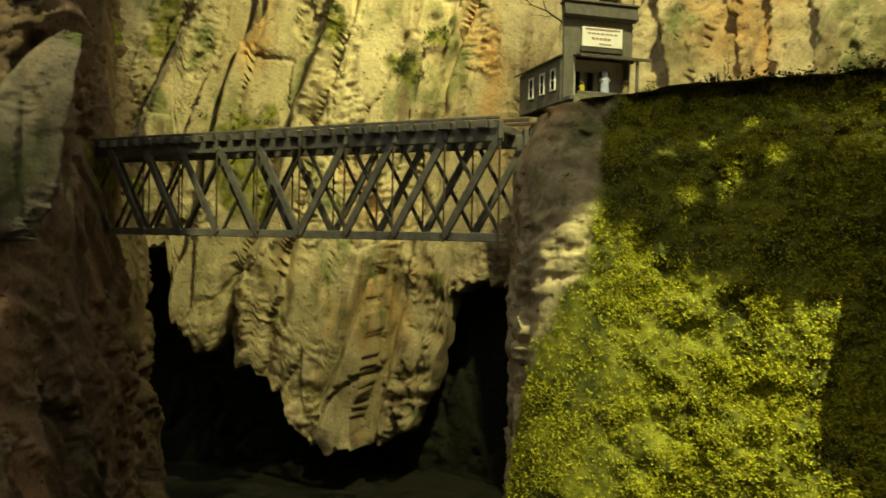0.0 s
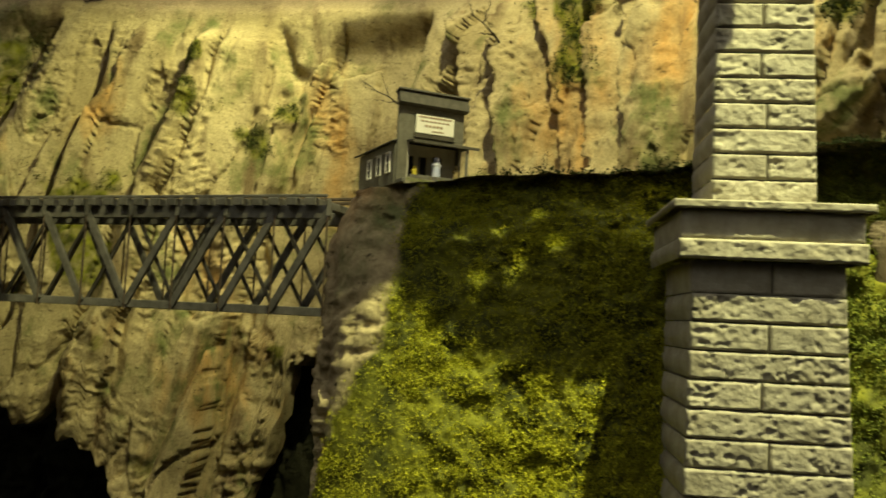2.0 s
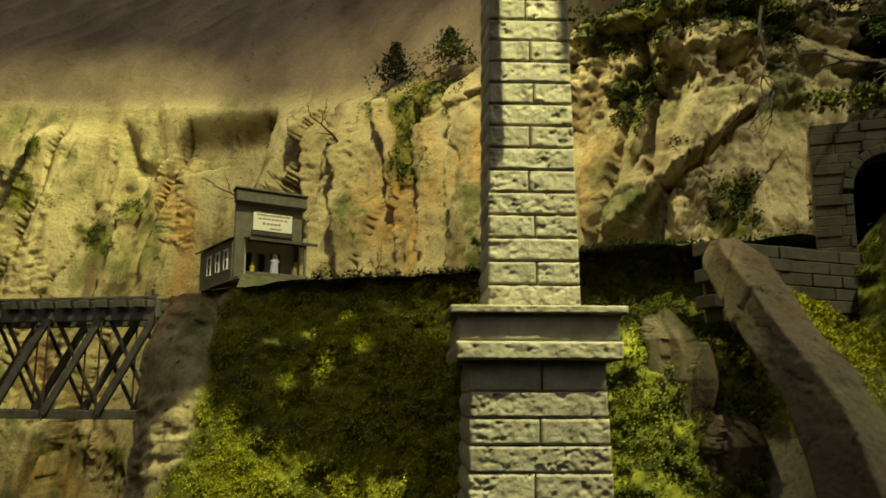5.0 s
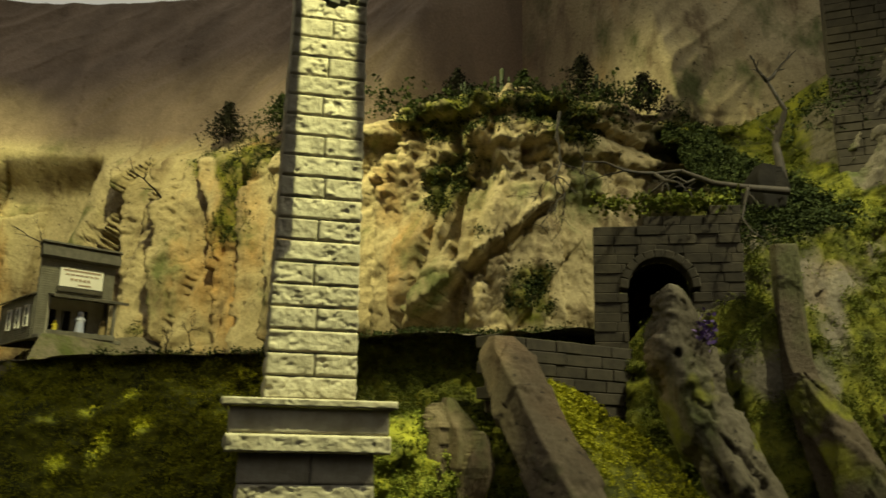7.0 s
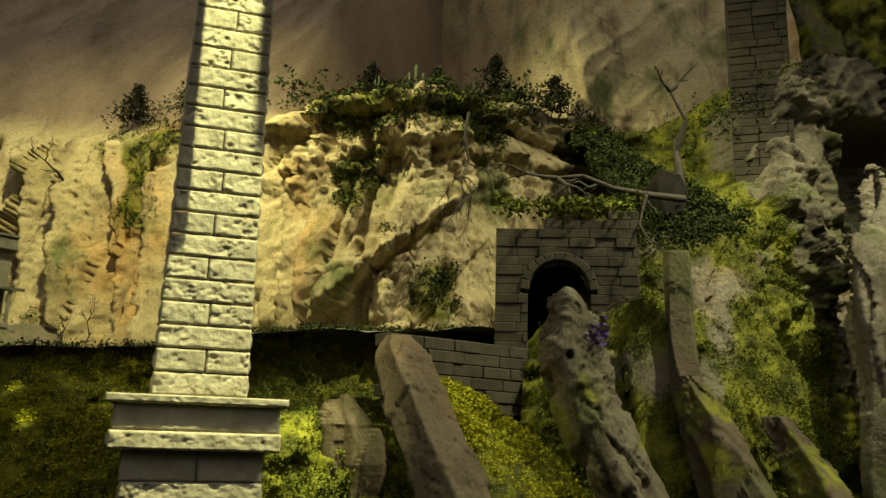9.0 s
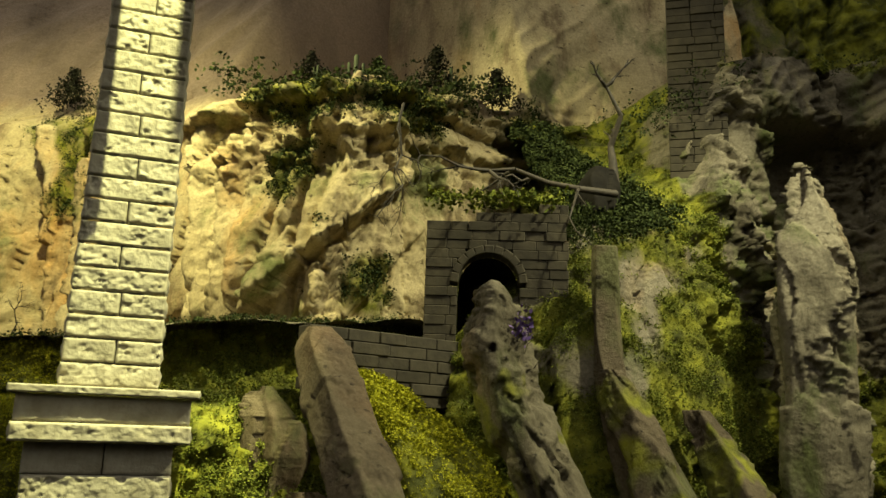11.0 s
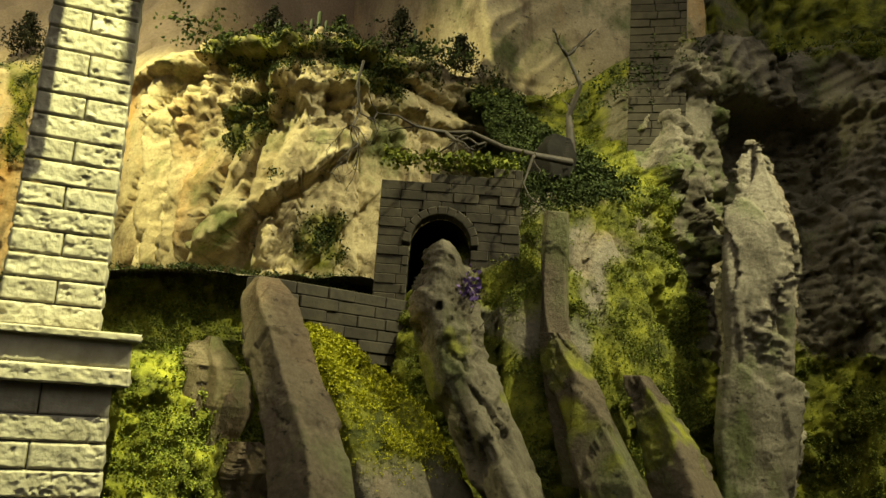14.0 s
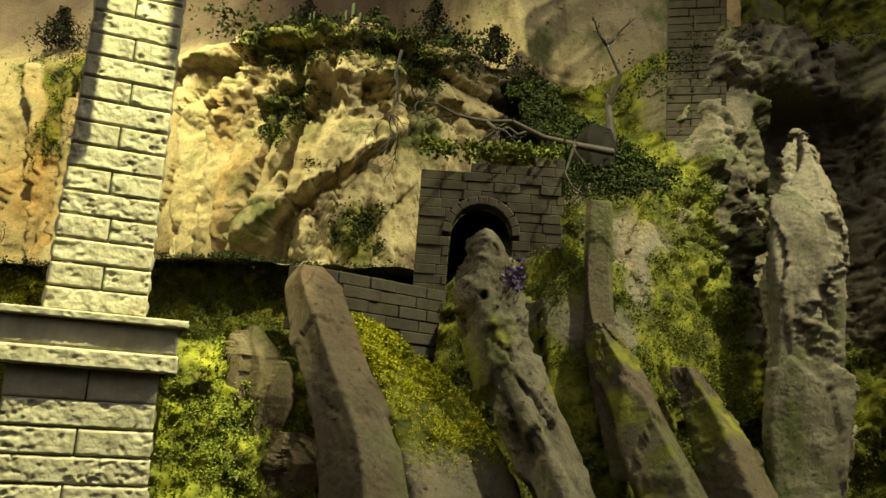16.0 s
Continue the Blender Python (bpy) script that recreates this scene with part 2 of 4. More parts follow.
    add = nodes.new("ShaderNodeMath")
    add.operation = "MULTIPLY_ADD"
    links.new(fine.outputs[0], add.inputs[0])
    add.inputs[1].default_value = 0.6
    links.new(gate.outputs[0], add.inputs[2])
    b = node(nodes, "ShaderNodeBump", Strength=bump, Distance=0.006)
    links.new(add.outputs[0], b.inputs["Height"])
    links.new(b.outputs[0], bsdf.inputs["Normal"])
    return m


def plain_material(name, a, b, scale=40.0, rough=0.7, bump=0.3, stretch=(1, 1, 1), random_tint=0.0):
    m, nodes, links, bsdf = material(name)
    c = mixed(nodes, links, noise_fac(nodes, links, scale, 0.35, 0.65, 5, stretch), a, b)
    if random_tint:
        info = nodes.new("ShaderNodeObjectInfo")
        r = node(nodes, "ShaderNodeMapRange", To_Min=1 - random_tint, To_Max=1 + random_tint)
        links.new(info.outputs["Random"], r.inputs[0])
        hsv = nodes.new("ShaderNodeHueSaturation")
        links.new(r.outputs[0], hsv.inputs["Value"])
        links.new(c, hsv.inputs["Color"])
        c = hsv.outputs[0]
    links.new(c, bsdf.inputs["Base Color"])
    bsdf.inputs["Roughness"].default_value = rough
    bsdf.inputs["Specular IOR Level"].default_value = 0.05 if rough > 0.92 else 0.35
    bp = node(nodes, "ShaderNodeBump", Strength=bump, Distance=0.002)
    h = node(nodes, "ShaderNodeTexNoise", Scale=scale * 4, Detail=5.0)
    co = nodes.new("ShaderNodeTexCoord")
    links.new(co.outputs["Object"], h.inputs["Vector"])
    links.new(h.outputs[0], bp.inputs["Height"])
    links.new(bp.outputs[0], bsdf.inputs["Normal"])
    return m


def leaf_material(name, a, b):
    m, nodes, links, bsdf = material(name)
    g = nodes.new("ShaderNodeNewGeometry")
    links.new(mixed(nodes, links, g.outputs["Random Per Island"], a, b), bsdf.inputs["Base Color"])
    bsdf.inputs["Roughness"].default_value = 0.95
    bsdf.inputs["Specular IOR Level"].default_value = 0.15
    return m


OCHRE = rock_material("ochre_rock", (0.40, 0.32, 0.17), (0.58, 0.48, 0.28), (0.20, 0.145, 0.08), warm=(0.50, 0.29, 0.10), lichen=(0.17, 0.18, 0.07), bump=0.6)
BROWN = rock_material("brown_rock", (0.16, 0.11, 0.07), (0.23, 0.165, 0.10), (0.08, 0.055, 0.036), warm=(0.30, 0.17, 0.09), lichen=(0.16, 0.13, 0.07))
GREY = rock_material("grey_rock", (0.14, 0.12, 0.082), (0.23, 0.20, 0.145), (0.065, 0.054, 0.036), warm=(0.30, 0.20, 0.11), lichen=(0.10, 0.115, 0.04))
UMBER = rock_material("umber_rock", (0.085, 0.066, 0.042), (0.14, 0.11, 0.072), (0.05, 0.038, 0.024), warm=(0.15, 0.10, 0.06), lichen=(0.10, 0.10, 0.045))
# near-black rock colour that carries the shade of the hollow and canyon floor
SHADE_ROCK = rock_material("shade_black_rock", (0.020, 0.020, 0.012), (0.035, 0.035, 0.02), (0.012, 0.012, 0.008), warm=(0.03, 0.028, 0.015), lichen=(0.02, 0.022, 0.012))
LEAF = leaf_material("moss_leaves", (0.06, 0.08, 0.014), (0.22, 0.24, 0.035))
LEAF_BRIGHT = leaf_material("bright_moss_leaves", (0.20, 0.21, 0.015), (0.54, 0.52, 0.03))
LEAF_DARK = leaf_material("dark_leaves", (0.02, 0.032, 0.010), (0.06, 0.075, 0.02))
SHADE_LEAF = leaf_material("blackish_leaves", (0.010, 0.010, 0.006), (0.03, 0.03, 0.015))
PURPLE = leaf_material("purple_petals", (0.10, 0.06, 0.20), (0.20, 0.13, 0.33))
TWIG = plain_material("dry_twig", (0.055, 0.042, 0.028), (0.03, 0.024, 0.017), 80.0)
STONE = plain_material("pale_stone", (0.41, 0.375, 0.29), (0.28, 0.25, 0.18), 30.0, 0.85, 1.0, random_tint=0.10)
MORTAR = plain_material("dark_mortar", (0.10, 0.085, 0.06), (0.06, 0.05, 0.035), 60.0)
TIMBER = plain_material("grey_timber", (0.21, 0.20, 0.165), (0.12, 0.115, 0.095), 30.0, 0.8, 0.5, (1, 1, 1), 0.15)
DARK_WOOD = plain_material("dark_timber", (0.05, 0.045, 0.035), (0.09, 0.08, 0.06), 40.0)
SIDING = plain_material("grey_siding", (0.24, 0.23, 0.18), (0.17, 0.16, 0.125), 50.0, 0.7, 0.3, random_tint=0.1)
PORCH = plain_material("porch_boards", (0.42, 0.40, 0.33), (0.34, 0.32, 0.26), 50.0, 0.7, 0.3)
ROOF = plain_material("roof_felt", (0.07, 0.065, 0.05), (0.11, 0.10, 0.08), 60.0)
SIGN = plain_material("white_board", (0.92, 0.90, 0.82), (0.86, 0.84, 0.76), 20.0, 0.5, 0.05)
INK = plain_material("sign_ink", (0.34, 0.24, 0.18), (0.42, 0.32, 0.22), 60.0)
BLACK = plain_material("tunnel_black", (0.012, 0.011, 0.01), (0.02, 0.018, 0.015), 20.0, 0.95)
# stone colour lowered so that it carries the shade on the portal
DARK_STONE = plain_material("shade_dark_stone", (0.075, 0.063, 0.042), (0.045, 0.038, 0.026), 30.0, 0.9, 0.6, random_tint=0.2)
STEEL = plain_material("rusty_rail", (0.10, 0.075, 0.05), (0.16, 0.12, 0.08), 80.0, 0.5)

# ---- cliffs ----
BACK_PLAN = [(-1.2, 3.5), (-0.45, 3.45), (0.3, 3.2), (0.85, 2.75), (1.15, 2.2), (1.3, 1.65), (1.42, 1.3), (1.75, 1.15), (2.2, 1.10), (2.9, 0.8)]


def back_profile(u, z):
    top = 2.40 + 0.25 * smooth(u, 0.55, 0.22)
    shelf = smooth(u, 0.52, 0.55) * smooth(u, 0.866, 0.85)
    rim = 2.50 + 0.05 * smooth(u, 0.75, 0.83)
    return 0.10 * (z - 1.8) + 0.75 * smooth(z, rim, rim + 0.05) * shelf + 0.42 * np.maximum(z - top, 0) * (1 - 0.7 * smooth(u, 0.845, 0.866))


def broken_edge(s, z, a, b, height, width, drop=0.014):
    """Relief of a slab that rises towards the line a-b from its left side and breaks off beyond it."""
    (sa, za), (sb, zb) = a, b
    length = math.hypot(sb - sa, zb - za)
    along = ((s - sa) * (sb - sa) + (z - za) * (zb - za)) / length ** 2
    d = ((sb - sa) * (z - za) - (zb - za) * (s - sa)) / length
    rise = np.where(d > 0, np.clip(1 - d / width, 0, 1) ** 0.8, smooth(d, -drop, 0))
    return height * rise * smooth(along, -0.35, 0.12) * smooth(along, 1.2, 0.9)


# ends of each broken slab edge along the wall (metres along, height), how far it stands out, how wide the slab is
SLABS = [((3.62, 1.86), (4.28, 2.20), 0.10, 0.34), ((4.00, 1.82), (4.40, 2.10), 0.05, 0.20), ((3.10, 2.42), (5.05, 2.43), 0.05, 0.10), ((3.85, 2.30), (4.95, 2.34), 0.035, 0.09),
         ((3.18, 2.34), (3.27, 1.80), 0.06, 0.12), ((3.34, 2.26), (3.42, 1.80), 0.05, 0.11), ((3.49, 2.20), (3.57, 1.80), 0.035, 0.10), ((3.78, 2.12), (3.98, 2.40), 0.05, 0.12),
         ((2.02, 2.50), (2.22, 1.80), 0.10, 0.16), ((2.22, 2.56), (2.42, 1.80), 0.12, 0.18), ((2.42, 2.56), (2.60, 1.80), 0.09, 0.17), ((2.60, 2.56), (2.76, 1.80), 0.11, 0.16), ((2.78, 2.5), (2.92, 1.80), 0.10, 0.16)]


def back_relief(p, u):
    s = u * 5.85
    z = p[:, 2]
    low = smooth(z, 2.62, 2.48)
    ragged = 0.030 * fbm(p * 9, 4, 2) + 0.010 * fbm(p * 45, 3, 4)
    edges = sum(broken_edge(s + ragged, z + ragged, *slab) for slab in SLABS)
    left_part = smooth(u, 0.37, 0.30)
    lean = s - (z - 1.8) * 0.20
    w = fbm(p * 3, 3, 2) * 0.18
    ribs, gap = cells(np.column_stack([lean * 3.4 + w, z * 0.45 + w, 0 * s]), 3)
    folds = ridge(np.column_stack([lean * 3.6 + w, z * 0.35, 0 * s]), 2, 8)
    streaks = ridge(np.column_stack([(s - (z - 2.4) * 0.9) * 5 + 2 * w, z * 0.4, 0 * s]), 2, 28)
    strata = ridge(np.column_stack([s * 1.6, z * 17 - s * 1.5 + 3 * w, 0 * s]), 3, 48)
    crumbled = smooth(u, 0.53, 0.58) * (0.4 + smooth(z, 2.16, 2.28)) + 1.2 * smooth(fbm(p * np.array([2.0, 2.0, 1.6]), 2, 71), 0.12, 0.3) * smooth(z, 1.5, 1.3)
    return (low * edges + (0.25 + 0.75 * left_part) * low * (0.115 * ribs - 0.05 * smooth(gap, 0.12, 0.0) + 0.030 * folds) + (1 - low) * 0.022 * streaks
            + 0.026 * strata * crumbled * low + rock_relief(p, 0.85, 7, -0.06, 0.7, -0.3, 1.2) * (0.15 + 0.85 * low) + crumbled * low * rock_relief(p, 1.7, 17, 0.30, 0.5, 0.6, 2.5))


def back_foot(u):
    z = np.interp(u, [0, 0.088, 0.094, 0.111, 0.128, 0.156, 0.173, 0.206, 0.226, 0.240, 0.247, 0.274, 0.30, 0.34], [1.42, 1.42, 1.10, 1.037, 1.107, 0.866, 0.717, 0.668, 0.746, 0.987, 1.243, 1.313, 1.3, 0.5])
    return z + 0.03 * vnoise(np.column_stack([u * 160, 0 * u, 0 * u]), 6) + 0.02 * vnoise(np.column_stack([u * 420, 0 * u, 0 * u]), 8)


def back_moss(q, u, h):
    m = fbm(q * 3.2, 3, 91) + 0.46 * smooth(u, 0.49, 0.62) * smooth(q[:, 2], 2.08, 2.3) + 0.25 * smooth(np.abs(q[:, 2] - 2.45), 0.12, 0.0) + 0.5 * smooth(np.hypot((u * 5.85 - 3.68) * 0.45, q[:, 2] - 2.22), 0.13, 0.03)
    return 0.75 * smooth(m, 0.22, 0.42) * np.maximum(smooth(q[:, 2], 2.60, 2.50), smooth(np.abs(u - 0.45), 0.07, 0.02) * smooth(np.abs(q[:, 2] - 2.66), 0.12, 0.03))


cliff, back_pts = sheet("cliff_back", BACK_PLAN, 0.5, 3.5, 0.0068, back_profile, back_relief, OCHRE, back_moss, "ochre plaster rock wall with vertical ribs and cracks", "rock wall",
                        hill=lambda q, u: smooth(q[:, 2] - 0.15 * smooth(u, 0.53, 0.32), 2.44, 2.58) * smooth(u, 0.866, 0.85), foot=back_foot)
# near-black sheet standing for the dark void below the cliff's ragged foot
sheet("cliff_hollow", [(-1.5, 3.85), (-0.45, 3.75), (0.3, 3.5), (0.95, 3.0), (1.3, 2.4)], 0.45, 1.75, 0.012, lambda u, z: 0 * z, lambda p, u: rock_relief(p, 1.0, 37, 0.3), SHADE_ROCK, lambda q, u, h: 0 * u,
      "hollow below the ochre cliff, coloured black in place of shade", "rock wall")

FRONT_PLAN = [(0.64, 2.35), (0.45, 1.98), (0.36, 1.62), (0.36, 1.40), (0.55, 1.32), (0.78, 1.20), (1.0, 1.06), (1.2, 1.0), (1.45, 0.97), (1.75, 0.9)]


def front_profile(u, z):
    return 0.33 * (z - 1.55) * smooth(u, 0.26, 0.42) + (0.04 + 0.04 * smooth(u, 0.58, 0.66)) * smooth(z, 1.60, 1.70) - 0.02


def front_moss(q, u, h):
    start = 0.325 + 0.04 * smooth(q[:, 2], 1.15, 1.62)
    m = 0.8 * fbm(q * 5, 4, 5) + 1.0 * smooth(u, start - 0.03, start + 0.05) - 0.2 * smooth(q[:, 2], 1.58, 1.70) * smooth(u, 0.66, 0.58) - 0.5 * smooth(u, start, start - 0.05)
    return smooth(m, 0.15, 0.55)


front, front_pts = sheet("cliff_front", FRONT_PLAN, 0.45, 1.80, 0.0055, front_profile, lambda p, u: rock_relief(p, 0.8, 23, 0.05, 0.35, 0, 1.4) + (0.020 * fbm(p * 24, 3, 29) + 0.012 * fbm(p * 70, 2, 30)) * smooth(u, 0.36, 0.42), OCHRE, front_moss,
                         "moss covered plaster cliff below the track ledge", "rock wall",
                         top=lambda u: np.interp(u, [0, 0.298, 0.431, 0.578, 0.651, 0.755, 0.911, 1], [1.70, 1.705, 1.725, 1.745, 1.775, 1.80, 1.83, 1.84]))


def ledge_height(x, y):
    p = np.column_stack([x, y, 0 * x])
    return np.interp(x, [0.36, 0.52, 0.82, 0.97, 1.155, 1.5], [1.705, 1.725, 1.745, 1.775, 1.80, 1.83]) + 0.130 * smooth(y - 0.45 * (x - 0.6), 2.06, 2.22) * smooth(x, 1.3, 0.9) + 0.014 * fbm(p * 9, 4, 77)


nx, ny = 260, 260
gx, gy = np.meshgrid(np.linspace(0.36, 2.0, nx), np.linspace(0.75, 3.4, ny), indexing="ij")
gx, gy = gx.ravel(), gy.ravel()
edge = curve_at(FRONT_PLAN, np.linspace(0, 1, 120))[40:]
gy = np.maximum(gy, np.interp(gx, edge[:, 0], edge[:, 1]) + 0.05 - 0.02 * smooth(gx, 0.9, 1.0) + 0.012 * vnoise(np.column_stack([gx * 30, 0 * gx, 0 * gx]), 4))
gx = np.maximum(gx, np.interp(gy, [1.4, 1.62, 1.98, 2.35], [0.40, 0.43, 0.53, 0.70]))
ledge = new("ledge_ground", mesh_from("ledge_ground", np.column_stack([gx, gy, ledge_height(gx, gy)]), grid_faces(nx, ny), GREY, {"moss": 0 * gx}))
tagged(ledge, "brown earth track ledge along the cliff top", "ground", kind="structure")

nx = 160
gx, gy = np.meshgrid(np.linspace(-6, 6, nx), np.linspace(-5, 6, nx), indexing="ij")
gx, gy = gx.ravel(), gy.ravel()
# the floor takes the same near-black, its shade put into the colour
ground = new("ground", mesh_from("ground", np.column_stack([gx, gy, 0.50 + 0.03 * fbm(np.column_stack([gx, gy, 0 * gx]) * 3, 3, 9)]), grid_faces(nx, nx), SHADE_ROCK, {"moss": 0 * gx}))
tagged(ground, "rocky canyon floor, coloured near black for its shade", "ground", kind="structure")

RIGHT_PLAN = [(1.50, 0.90), (1.60, 0.76), (1.70, 0.66), (1.85, 0.61), (2.0, 0.59), (2.14, 0.54), (2.28, 0.48), (2.45, 0.34), (2.6, -0.1), (2.7, -0.8)]


def right_shoulder(u):
    return np.interp(u, [0, 0.1, 0.22, 0.36, 0.50, 0.58, 0.64, 0.8, 1.0], [1.78, 1.88, 1.99, 2.06, 2.12, 2.30, 2.46, 2.50, 2.55])


def right_top(u):
    return np.interp(u, [0, 0.1, 0.22, 0.36, 0.50, 0.58, 0.64, 0.8, 1.0], [1.80, 2.04, 2.26, 2.42, 2.54, 2.60, 2.64, 2.66, 2.68])


def right_profile(u, z):
    above = np.maximum(z - right_shoulder(u), 0)
    recess = smooth(u, 0.66, 0.70) * smooth(u, 0.80, 0.76) * smooth(z, 2.46, 2.38)
    return 0.30 * (z - 1.75) + 0.9 * above * smooth(u, 0.62, 0.52) - 0.05 * smooth(z, 2.42, 2.47) * smooth(u, 0.56, 0.60) * smooth(u, 0.86, 0.78) + 0.12 * recess


def right_moss(q, u, h):
    m = fbm(q * 4.5, 3, 15) + 0.55 - 1.3 * smooth(u, 0.50, 0.58) + 1.5 * smooth(u, 0.66, 0.72) * smooth(q[:, 2], 1.95, 1.72) + 0.8 * smooth(q[:, 2], right_top(u) - 0.10, right_top(u) - 0.03)
    return smooth(m, 0.0, 0.35)


right, right_pts = sheet("cliff_right", RIGHT_PLAN, 0.45, 2.7, 0.0065, right_profile, lambda p, u: rock_relief(p, 1.0, 61, 0.10, 0.7) + smooth(u, 0.46, 0.52) * rock_relief(p, 1.6, 67, 0.25, 0.6, 0.5, 1.8) + 0.022 * smooth(u, 0.49, 0.54) * ridge(np.column_stack([u * 6, p[:, 2] * 13 - u * 32 + 0.5 * fbm(p * 5, 2, 9), 0 * u]), 3, 62), GREY, right_moss,
                         "steep mossy rock slope beside the tunnel", "rock wall", top=right_top)

LEFT_PLAN = [(-3.0, 0.6), (-1.9, 1.5), (-1.3, 1.95), (-0.98, 2.05), (-0.80, 2.2), (-0.74, 2.5), (-0.72, 2.9), (-0.72, 3.4)]
left, left_pts = sheet("cliff_left", LEFT_PLAN, 0.45, 3.4, 0.0085, lambda u, z: 0.10 * (z - 1.6), lambda p, u: rock_relief(p, 1.0, 83, -0.02, 0.8) + 0.03 * ridge(np.column_stack([u * 4, p[:, 2] * 9 + u * 26 + 0.6 * fbm(p * 4, 2, 9), 0 * u]), 3, 62), BROWN,
                       lambda q, u, h: smooth(fbm(q * 5, 3, 18), 0.4, 0.6), "brown layered rock face beside the bridge", "rock wall")

# ---- rocks ----
buttress("rock_buttress", [(-0.819, 1.741, 0.347, 0.32), (-0.854, 1.78, 0.946, 0.26), (-0.845, 1.839, 1.131, 0.2), (-0.798, 1.966, 1.338, 0.175), (-0.764, 2, 1.535, 0.15), (-0.751, 2.005, 1.735, 0.13), (-0.708, 2.019, 1.942, 0.14), (-0.676, 2.03, 2.151, 0.14), (-0.669, 2.032, 2.43, 0.17), (-0.689, 2.057, 3.012, 0.2)],
         BROWN, "brown layered rock buttress beside the bridge", "rock", seed=3, k=0.7, broken=-0.05, fine=1.3, slabs=0.6, rings=300, around=130, strata=0.020, slant=-0.45)
buttress("rock_slab", [(-0.69, 1.793, 1.446, 0.05), (-0.675, 1.788, 1.464, 0.085), (-0.648, 1.786, 1.565, 0.095), (-0.613, 1.798, 1.687, 0.082), (-0.583, 1.828, 1.789, 0.062), (-0.558, 1.866, 1.852, 0.04), (-0.549, 1.889, 1.883, 0.015)], GREY, "pale rock slab hanging on the brown face", "rock", seed=14, k=1.0, squash=0.5, turn=25, rings=160, slabs=0.6, broken=0.1)
buttress("rock_slab", [(0.92, 0.30, 0.45, 0.11), (0.98, 0.40, 1.0, 0.062), (1.07, 0.58, 1.44, 0.046), (1.11, 0.74, 1.62, 0.043), (1.138, 0.84, 1.735, 0.040), (1.15, 0.87, 1.775, 0.02)], UMBER, "smooth leaning brown rock slab below the ledge", "rock", seed=31, k=0.35, rings=140)
buttress("rock_pinnacle", [(1.50, 0.25, 0.45, 0.12), (1.52, 0.40, 1.1, 0.07), (1.50, 0.58, 1.43, 0.055), (1.475, 0.69, 1.62, 0.058), (1.46, 0.735, 1.76, 0.05), (1.462, 0.745, 1.86, 0.034), (1.462, 0.747, 1.89, 0.012)], GREY, "grey pointed rock before the tunnel mouth", "rock", seed=41, moss=lambda q: 0.75 * smooth(fbm(q * 9, 3, 41), -0.02, 0.25) * smooth(q[:, 2], 1.80, 1.66), k=1.0, rings=150)
buttress("rock_spire", [(1.974, 0.371, 0.646, 0.16), (2.03, 0.392, 1.201, 0.13), (2.068, 0.405, 1.435, 0.098), (2.098, 0.412, 1.619, 0.115), (2.109, 0.412, 1.765, 0.112), (2.119, 0.414, 1.891, 0.114), (2.14, 0.416, 1.997, 0.1), (2.155, 0.431, 2.095, 0.066), (2.162, 0.44, 2.186, 0.035), (2.16, 0.444, 2.235, 0.008)], GREY, "tall pale rock spire", "rock", seed=57, k=1.2, rings=280, around=130, broken=0.0, squash=0.8, turn=25, slabs=0.6, fine=2.2, edges=4)
buttress("rock_slab", [(1.63, 0.50, 1.45, 0.05), (1.665, 0.60, 1.66, 0.034), (1.69, 0.645, 1.80, 0.030), (1.71, 0.665, 1.99, 0.026)], UMBER, "narrow upright rock slab in the moss", "rock", seed=71, k=0.25, squash=0.6, turn=-40, rings=120)
buttress("rock_rib", [(1.55, 0.15, 0.45, 0.12), (1.58, 0.30, 1.2, 0.07), (1.61, 0.43, 1.45, 0.05), (1.655, 0.58, 1.66, 0.035), (1.66, 0.62, 1.73, 0.02)], UMBER, "leaning rock rib on the mossy slope", "rock", seed=75, moss=lambda q: 0.75 * smooth(fbm(q * 9, 3, 75), -0.02, 0.25) * smooth(q[:, 2], 1.80, 1.66), k=0.5)
buttress("rock_rib", [(1.73, 0.12, 0.45, 0.12), (1.75, 0.30, 1.2, 0.08), (1.78, 0.42, 1.5, 0.06), (1.80, 0.52, 1.66, 0.03)], UMBER, "leaning rock rib on the mossy slope", "rock", seed=78, moss=lambda q: 0.75 * smooth(fbm(q * 9, 3, 78), -0.02, 0.25) * smooth(q[:, 2], 1.80, 1.66), k=0.6)
buttress("boulder", [(1.16, 1.02, 1.48, 0.06), (1.17, 1.01, 1.55, 0.07), (1.165, 1.015, 1.62, 0.06), (1.155, 1.025, 1.675, 0.02)], UMBER, "weathered boulder among the moss", "rock", seed=81, k=1.2, broken=0.2, edges=7)
buttress("boulder", [(1.20, 0.95, 1.38, 0.05), (1.21, 0.945, 1.44, 0.058), (1.205, 0.955, 1.49, 0.03)], UMBER, "weathered boulder among the moss", "rock", seed=82, k=1.2, broken=0.2, edges=7)
bank, bank_pts = buttress("moss_bank", [(1.42, 0.70, 0.45, 0.28), (1.42, 0.74, 1.0, 0.24), (1.40, 0.80, 1.4, 0.17), (1.37, 0.84, 1.55, 0.12), (1.32, 0.89, 1.65, 0.06), (1.29, 0.92, 1.70, 0.015)], GREY, "bright mossy bank between the rocks", "bank", seed=85, k=0.6, moss=lambda q: smooth(q[:, 2], 1.42, 1.52))

# ---- stone pier ----
PIER_TURN = -23.0
PIER = pose(0.816, 0.923, 0, 0, 0, PIER_TURN)


